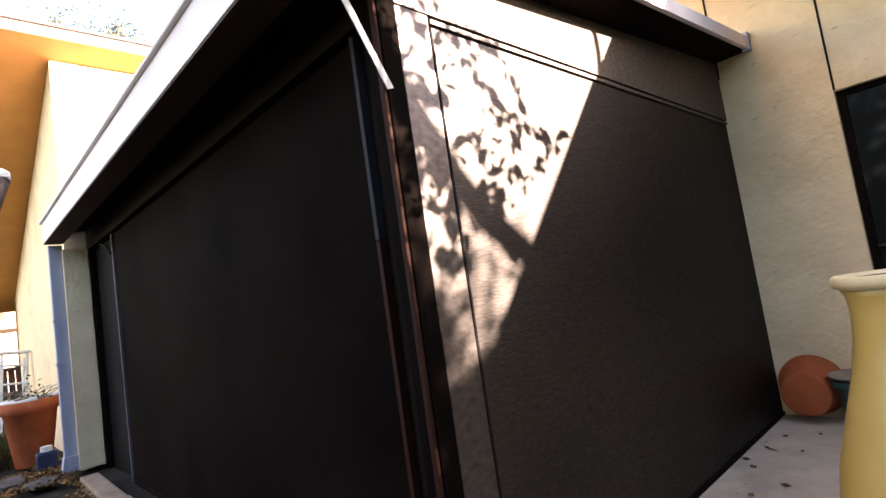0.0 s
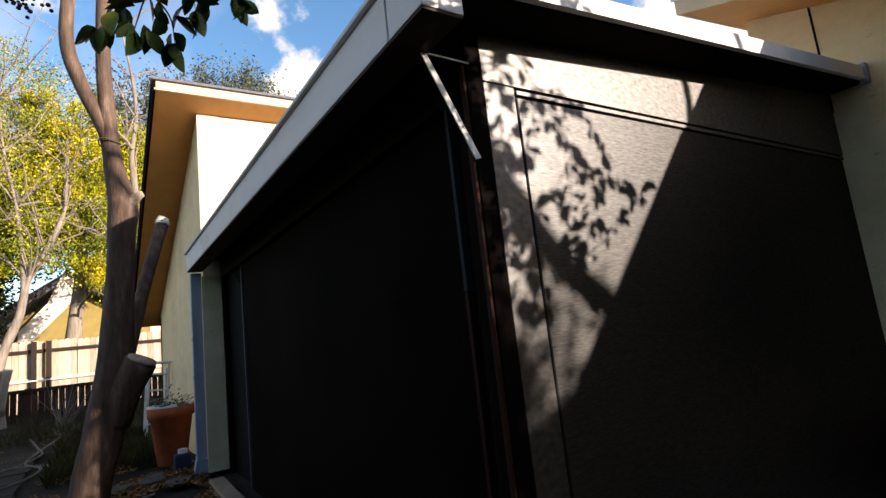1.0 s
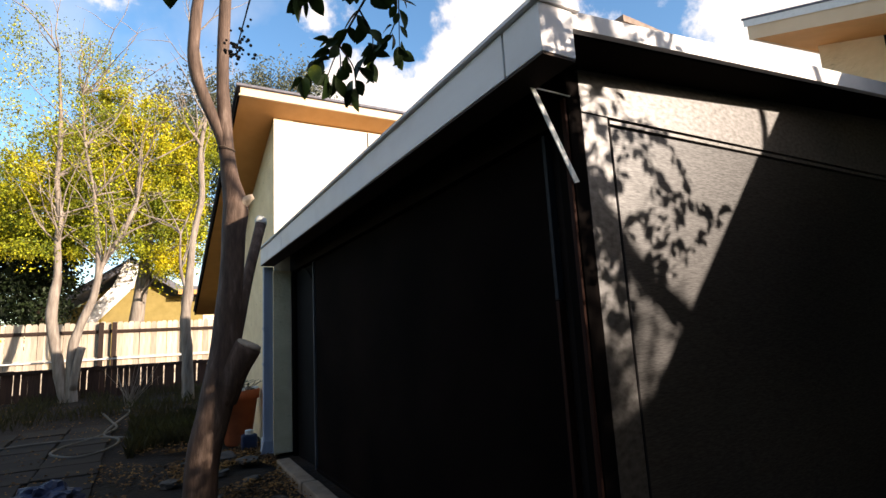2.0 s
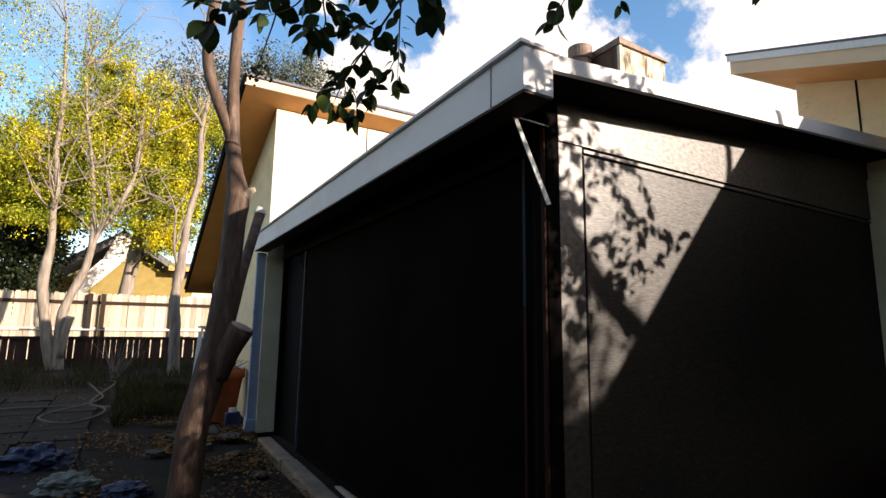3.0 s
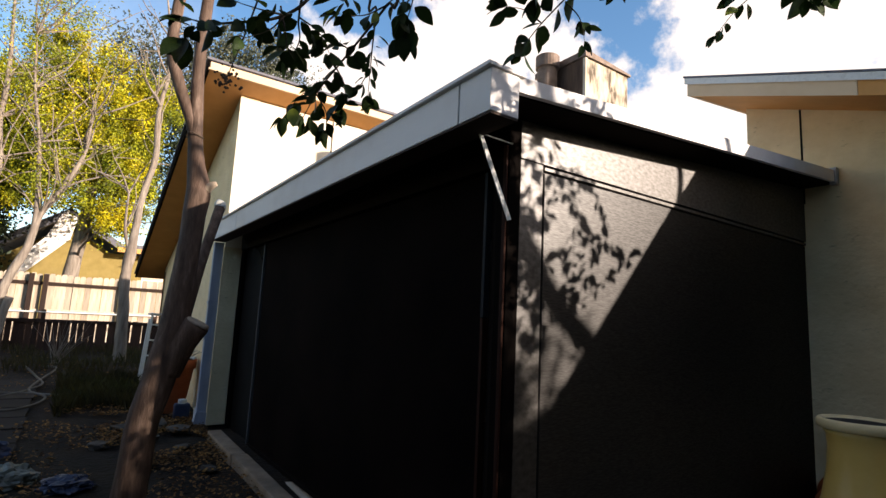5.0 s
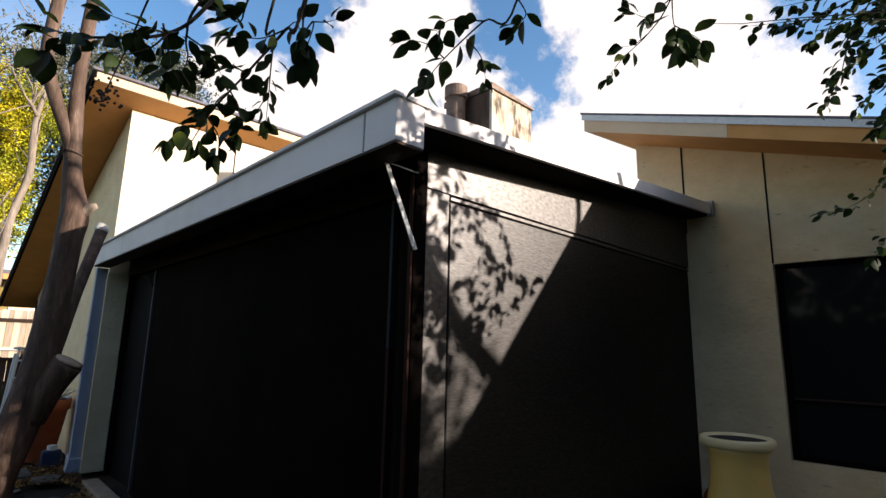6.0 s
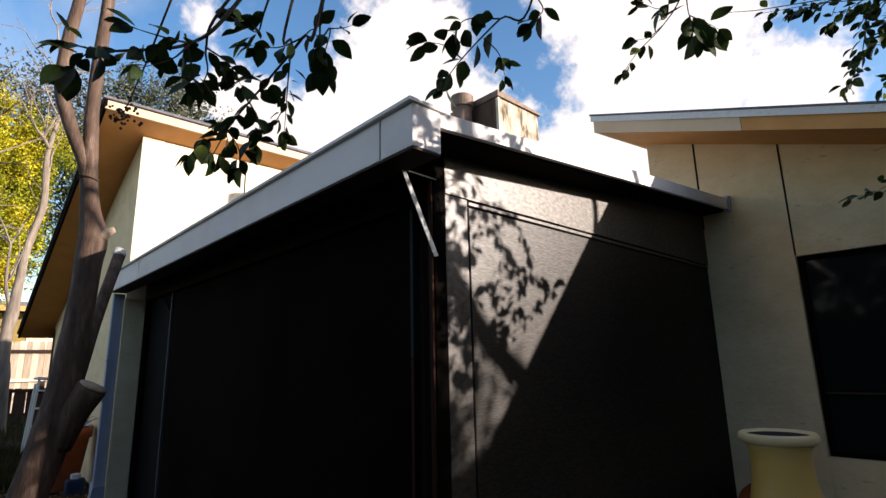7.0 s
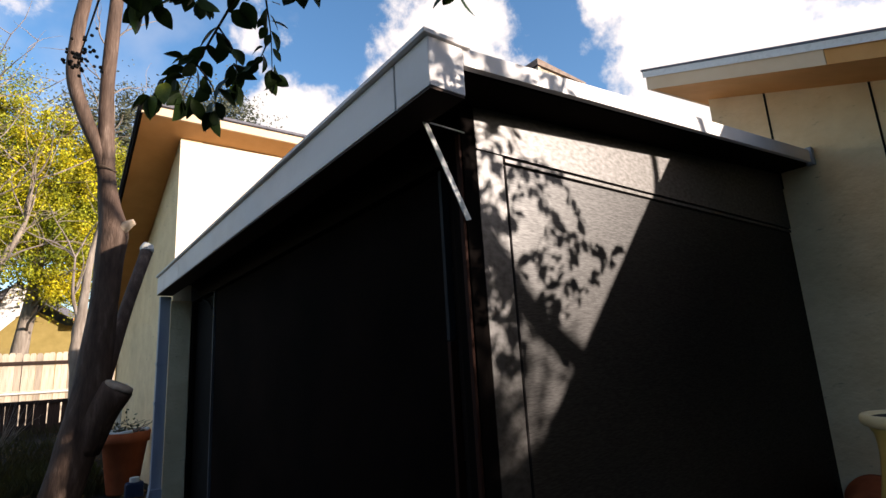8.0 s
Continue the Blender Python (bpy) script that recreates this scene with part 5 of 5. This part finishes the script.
smooth(part("body", lathe([(0.10, 0), (0.12, 0.02), (0.155, 0.26), (0.175, 0.27), (0.175, 0.31), (0.15, 0.31), (0.11, 0.06), (0.02, 0.05)], 32), TEAL, tp))
saucer = thing("clay_saucer", "tan clay saucer lying on the teal pot", "saucer", (3.25, -0.535, 0.381))
smooth(part("body", lathe([(0.10, 0.0), (0.12, 0.004), (0.178, 0.052), (0.186, 0.054), (0.186, 0.062), (0.17, 0.06), (0.11, 0.018), (0.02, 0.016)], 36), CONCRETE, saucer))
big_pot = thing("terracotta_planter", "large terracotta planter with soil and dry stems", "planter", (-0.36, 6.0, 0.2))
smooth(part("body", lathe([(0.15, 0.0), (0.16, 0.02), (0.235, 0.56), (0.258, 0.565), (0.265, 0.68), (0.245, 0.685), (0.22, 0.60), (0.02, 0.58)], 40), TERRACOTTA, big_pot))
crust = curve_points([(0.243 * math.cos(k * math.pi / 9), 0.243 * math.sin(k * math.pi / 9), 0.688 + 0.02 * noise.noise(Vector((k * 0.9, 3.1, 0))), 0.022 + 0.010 * noise.noise(Vector((k * 1.3, 0, 7)))) for k in range(15)], 4)
smooth(part("rim_crust", tube([q[:3] for q in crust], [q[3] for q in crust], 8, None, 0.4), WHITE_PLASTIC, big_pot, "white mineral crust on the rim"))
stems = bmesh.new()
rs = random.Random(5)
for k in range(14):
    limb([(rs.uniform(-0.15, 0.15), rs.uniform(-0.15, 0.15), 0.56, 0.006), (rs.uniform(-0.25, 0.25), rs.uniform(-0.2, 0.2), 0.72, 0.005), (rs.uniform(-0.3, 0.3), rs.uniform(-0.3, 0.3), 0.80, 0.003)], 2, 5, stems)
part("dry_stems", stems, PALE_BARK, big_pot)
foliage("weeds", [(0, 0, 0.66, 0.2, 0.2, 0.06)], 160, 0.05, FOLIAGE_GREY, 31, big_pot)
jug = thing("plastic_jug", "blue and white plastic jug on the ground", "jug", (-0.30, 5.52, 0.19))
part("body", box(-0.09, 0.09, -0.07, 0.07, 0.0, 0.19, 0.03), BLUE_PLASTIC, jug)
part("lid", lathe([(0.05, 0.188), (0.05, 0.235), (0.03, 0.24)], 20), WHITE_PLASTIC, jug)
jug2 = thing("plastic_bottle", "small pale blue plastic bottle", "bottle", (-0.13, 5.42, 0.19))
smooth(part("body", lathe([(0.04, 0), (0.05, 0.01), (0.05, 0.13), (0.02, 0.17), (0.02, 0.20)], 20), WHITE_PLASTIC, jug2))

lad = thing("step_ladder", "folded white metal step ladder leaning on the wall", "ladder", (-0.33, 8.5, 0.28))
for x in (-0.17, 0.13):
    for dy in (0.0, 0.10):
        part("rail", box(x, x + 0.035, dy, dy + 0.02, 0.0, 1.14 - dy * 0.6, 0.004), METAL_WHITE, lad)
for k in range(4):
    part("step", box(-0.14, 0.13, -0.05, 0.03, 0.18 + 0.26 * k, 0.205 + 0.26 * k, 0.004), METAL_WHITE, lad)
part("top_cap", box(-0.19, 0.185, -0.03, 0.13, 1.142, 1.175, 0.008), METAL_WHITE, lad)
lad.rotation_euler = (radians(-4), radians(5), radians(14))

# garden hose lying in loops
hose = thing("garden_hose", "grey garden hose lying in loose loops", "hose")
for hp in ([(-2.12, 10.6), (-1.90, 9.2), (-1.80, 8.4), (-2.02, 7.7), (-2.34, 7.2), (-2.42, 6.75), (-2.12, 6.35), (-1.82, 6.65), (-1.72, 7.25), (-1.93, 7.85), (-1.84, 8.9), (-1.66, 10.4), (-1.9, 10.75)],
           [(-3.3, 7.6), (-2.7, 7.7), (-2.0, 7.62), (-1.6, 7.35), (-1.25, 7.22), (-0.95, 7.15)]):
    hc = curve_points([(x, y, ground_z(x, y) + 0.02) for x, y in hp], 8)
    smooth(part("hose", tube([q[:3] for q in hc], 0.017, 8), RUBBER, hose))

# paving strip and stones
path = thing("path", "dark worn paving slabs set in soil", "path", kind="structure")
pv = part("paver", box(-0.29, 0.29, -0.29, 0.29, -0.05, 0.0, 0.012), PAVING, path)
k = 0
for i in range(3):
    for j in range(12):
        o = pv if k == 0 else new("paver", pv.data)
        k += 1
        o.parent = path
        x, y = -3.35 + 0.61 * i + rf.uniform(-0.02, 0.02), 2.0 + 0.61 * j
        o.matrix_basis = pose(x, y, ground_z(x, y) + 0.012 + rf.uniform(-0.008, 0.008), 1.6, rf.uniform(-1, 1), rf.uniform(-2, 2))
rst = random.Random(12)
for (x, y, s) in ((-0.95, 5.1, 0.13), (-0.62, 5.15, 0.14), (-0.42, 4.85, 0.12), (-1.2, 4.4, 0.10), (-0.75, 4.5, 0.09), (-0.5, 4.1, 0.08), (-0.9, 3.6, 0.09), (-0.4, 3.3, 0.07)):
    b = bmesh.new()
    bmesh.ops.create_icosphere(b, subdivisions=3, radius=s)
    for v in b.verts:
        n = noise.noise(v.co * (0.9 / s) + Vector((x * 9, y * 9, 0)))
        v.co *= 1 + 0.5 * n + 0.12 * noise.noise(v.co * 30)
        v.co.z = max(min(v.co.z * 0.6, s * (0.26 + 0.1 * n)), -s * 0.3)
    st = mesh_ob("stone", b, STONE)
    st.location = (x, y, ground_z(x, y) + s * 0.06)
    st.rotation_euler = (rst.uniform(-0.1, 0.1), rst.uniform(-0.1, 0.1), rst.uniform(0, 6))
    tagged(st, "rough grey field stone half sunk in soil", "stone", "garden stones")


def crumpled(name, label, category, at, sx, sy, sz, mat, seed):
    """A crumpled plastic heap."""
    b = bmesh.new()
    bmesh.ops.create_icosphere(b, subdivisions=4, radius=1.0)
    for v in b.verts:
        n1 = noise.noise(v.co * 2.2 + Vector((seed, 0, 0)))
        n2 = abs(noise.noise(v.co * 5.5 + Vector((0, seed, 0))))
        v.co *= 1 + 0.35 * n1 - 0.3 * n2
        v.co = Vector((v.co.x * sx, v.co.y * sy, max(v.co.z, -0.35) * sz))
    o = mesh_ob(name, b, mat)
    o.location = at
    return tagged(o, label, category)


crumpled("plastic_bag", "crumpled white plastic bag on soil", "bag", (-1.85, 3.45, 0.17), 0.22, 0.18, 0.12, BAG, 3.0)
crumpled("plastic_bag", "crumpled dark blue plastic bag on soil", "bag", (-2.15, 4.3, 0.22), 0.28, 0.2, 0.16, BLUE_PLASTIC, 8.0)
crumpled("plastic_bag", "crumpled dark blue plastic sheet on soil", "bag", (-1.45, 3.2, 0.15), 0.18, 0.14, 0.08, BLUE_PLASTIC, 5.0)


def scatter(name, boxes, n, size, mat, seed, label, category, tall=False):
    """Loose leaves or blades strewn over stretches of ground."""
    rng = np.random.RandomState(seed)
    vs, fs = [], []
    for i in range(n):
        x0, x1, y0, y1 = boxes[rng.randint(len(boxes))]
        x, y = rng.uniform(x0, x1), rng.uniform(y0, y1)
        if noise.noise(Vector((x * 1.3, y * 1.3, seed))) < -0.12:
            continue
        z = ground_z(x, y) + (0.0 if tall else rng.uniform(0.004, 0.03))
        a, s = rng.uniform(0, 6.28), size * rng.uniform(0.5, 1.4)
        ux, uy = math.cos(a) * s, math.sin(a) * s
        k = len(vs)
        if tall:
            lx, ly = rng.uniform(-0.5, 0.5) * s, rng.uniform(-0.5, 0.5) * s
            vs += [(x - ux * 0.03, y - uy * 0.03, z - 0.02), (x + ux * 0.03, y + uy * 0.03, z - 0.02), (x + lx * 0.4, y + ly * 0.4, z + s * 0.6), (x + lx, y + ly, z + s)]
            fs += [(k, k + 1, k + 2), (k, k + 2, k + 3)]
        else:
            t1, t2 = rng.uniform(-0.4, 0.4) * s, rng.uniform(-0.4, 0.4) * s
            vs += [(x, y, z), (x + ux * 0.5 - uy * 0.3, y + uy * 0.5 + ux * 0.3, z + abs(t1)), (x + ux, y + uy, z + 0.01), (x + ux * 0.5 + uy * 0.3, y + uy * 0.5 - ux * 0.3, z + abs(t2))]
            fs.append((k, k + 1, k + 2, k + 3))
    me = bpy.data.meshes.new(name)
    me.from_pydata(vs, [], fs)
    me.materials.append(mat)
    return tagged(new(name, me), label, category, kind="stuff")


scatter("fallen_leaves", [(-1.9, -0.15, 1.5, 6.5), (-4.5, -0.2, 2.0, 14.0), (-1.2, -0.15, 3.5, 6.0)], 11000, 0.038, LITTER, 2, "dry brown fallen leaves strewn on soil", "leaf litter")
scatter("dry_grass", [(-5.5, 0.0, 9.5, 14.6), (-1.6, -0.5, 5.8, 9.0)], 9000, 0.16, GRASS, 6, "patchy dry grass and weeds", "grass", True)
bush = bmesh.new()
rb = random.Random(15)
for k in range(26):
    limb(wander(rb, (-1.75 + rb.uniform(-0.1, 0.1), 11.6, 0.34), (rb.uniform(-0.7, 0.7), rb.uniform(-0.3, 0.3), 1), rb.uniform(0.5, 1.1), 0.010, 4, 0.15), 2, 4, bush)
tagged(mesh_ob("bare_bush", bush, PALE_BARK), "small leafless twiggy bush before the fence", "bush")

# dry leaves blown onto the slab
rl = random.Random(31)
slab_leaves = bmesh.new()
for k in range(46):
    x, y = rl.uniform(0.5, 3.45), -abs(rl.gauss(0.0, 0.5)) - 0.03
    a, w = rl.uniform(0, 6.28), rl.uniform(0.012, 0.035)
    q = [slab_leaves.verts.new((x + math.cos(a + b) * w * r, y + math.sin(a + b) * w * r, 0.103 + h)) for b, r, h in ((0, 1, 0.008), (1.57, 0.45, 0.0), (3.14, 1, 0.004), (4.71, 0.45, 0.010))]
    slab_leaves.faces.new(q)
ob = mesh_ob("slab_leaves", slab_leaves, LITTER)
tagged(ob, "few dry brown leaves on the pale slab", "leaf litter", kind="stuff")
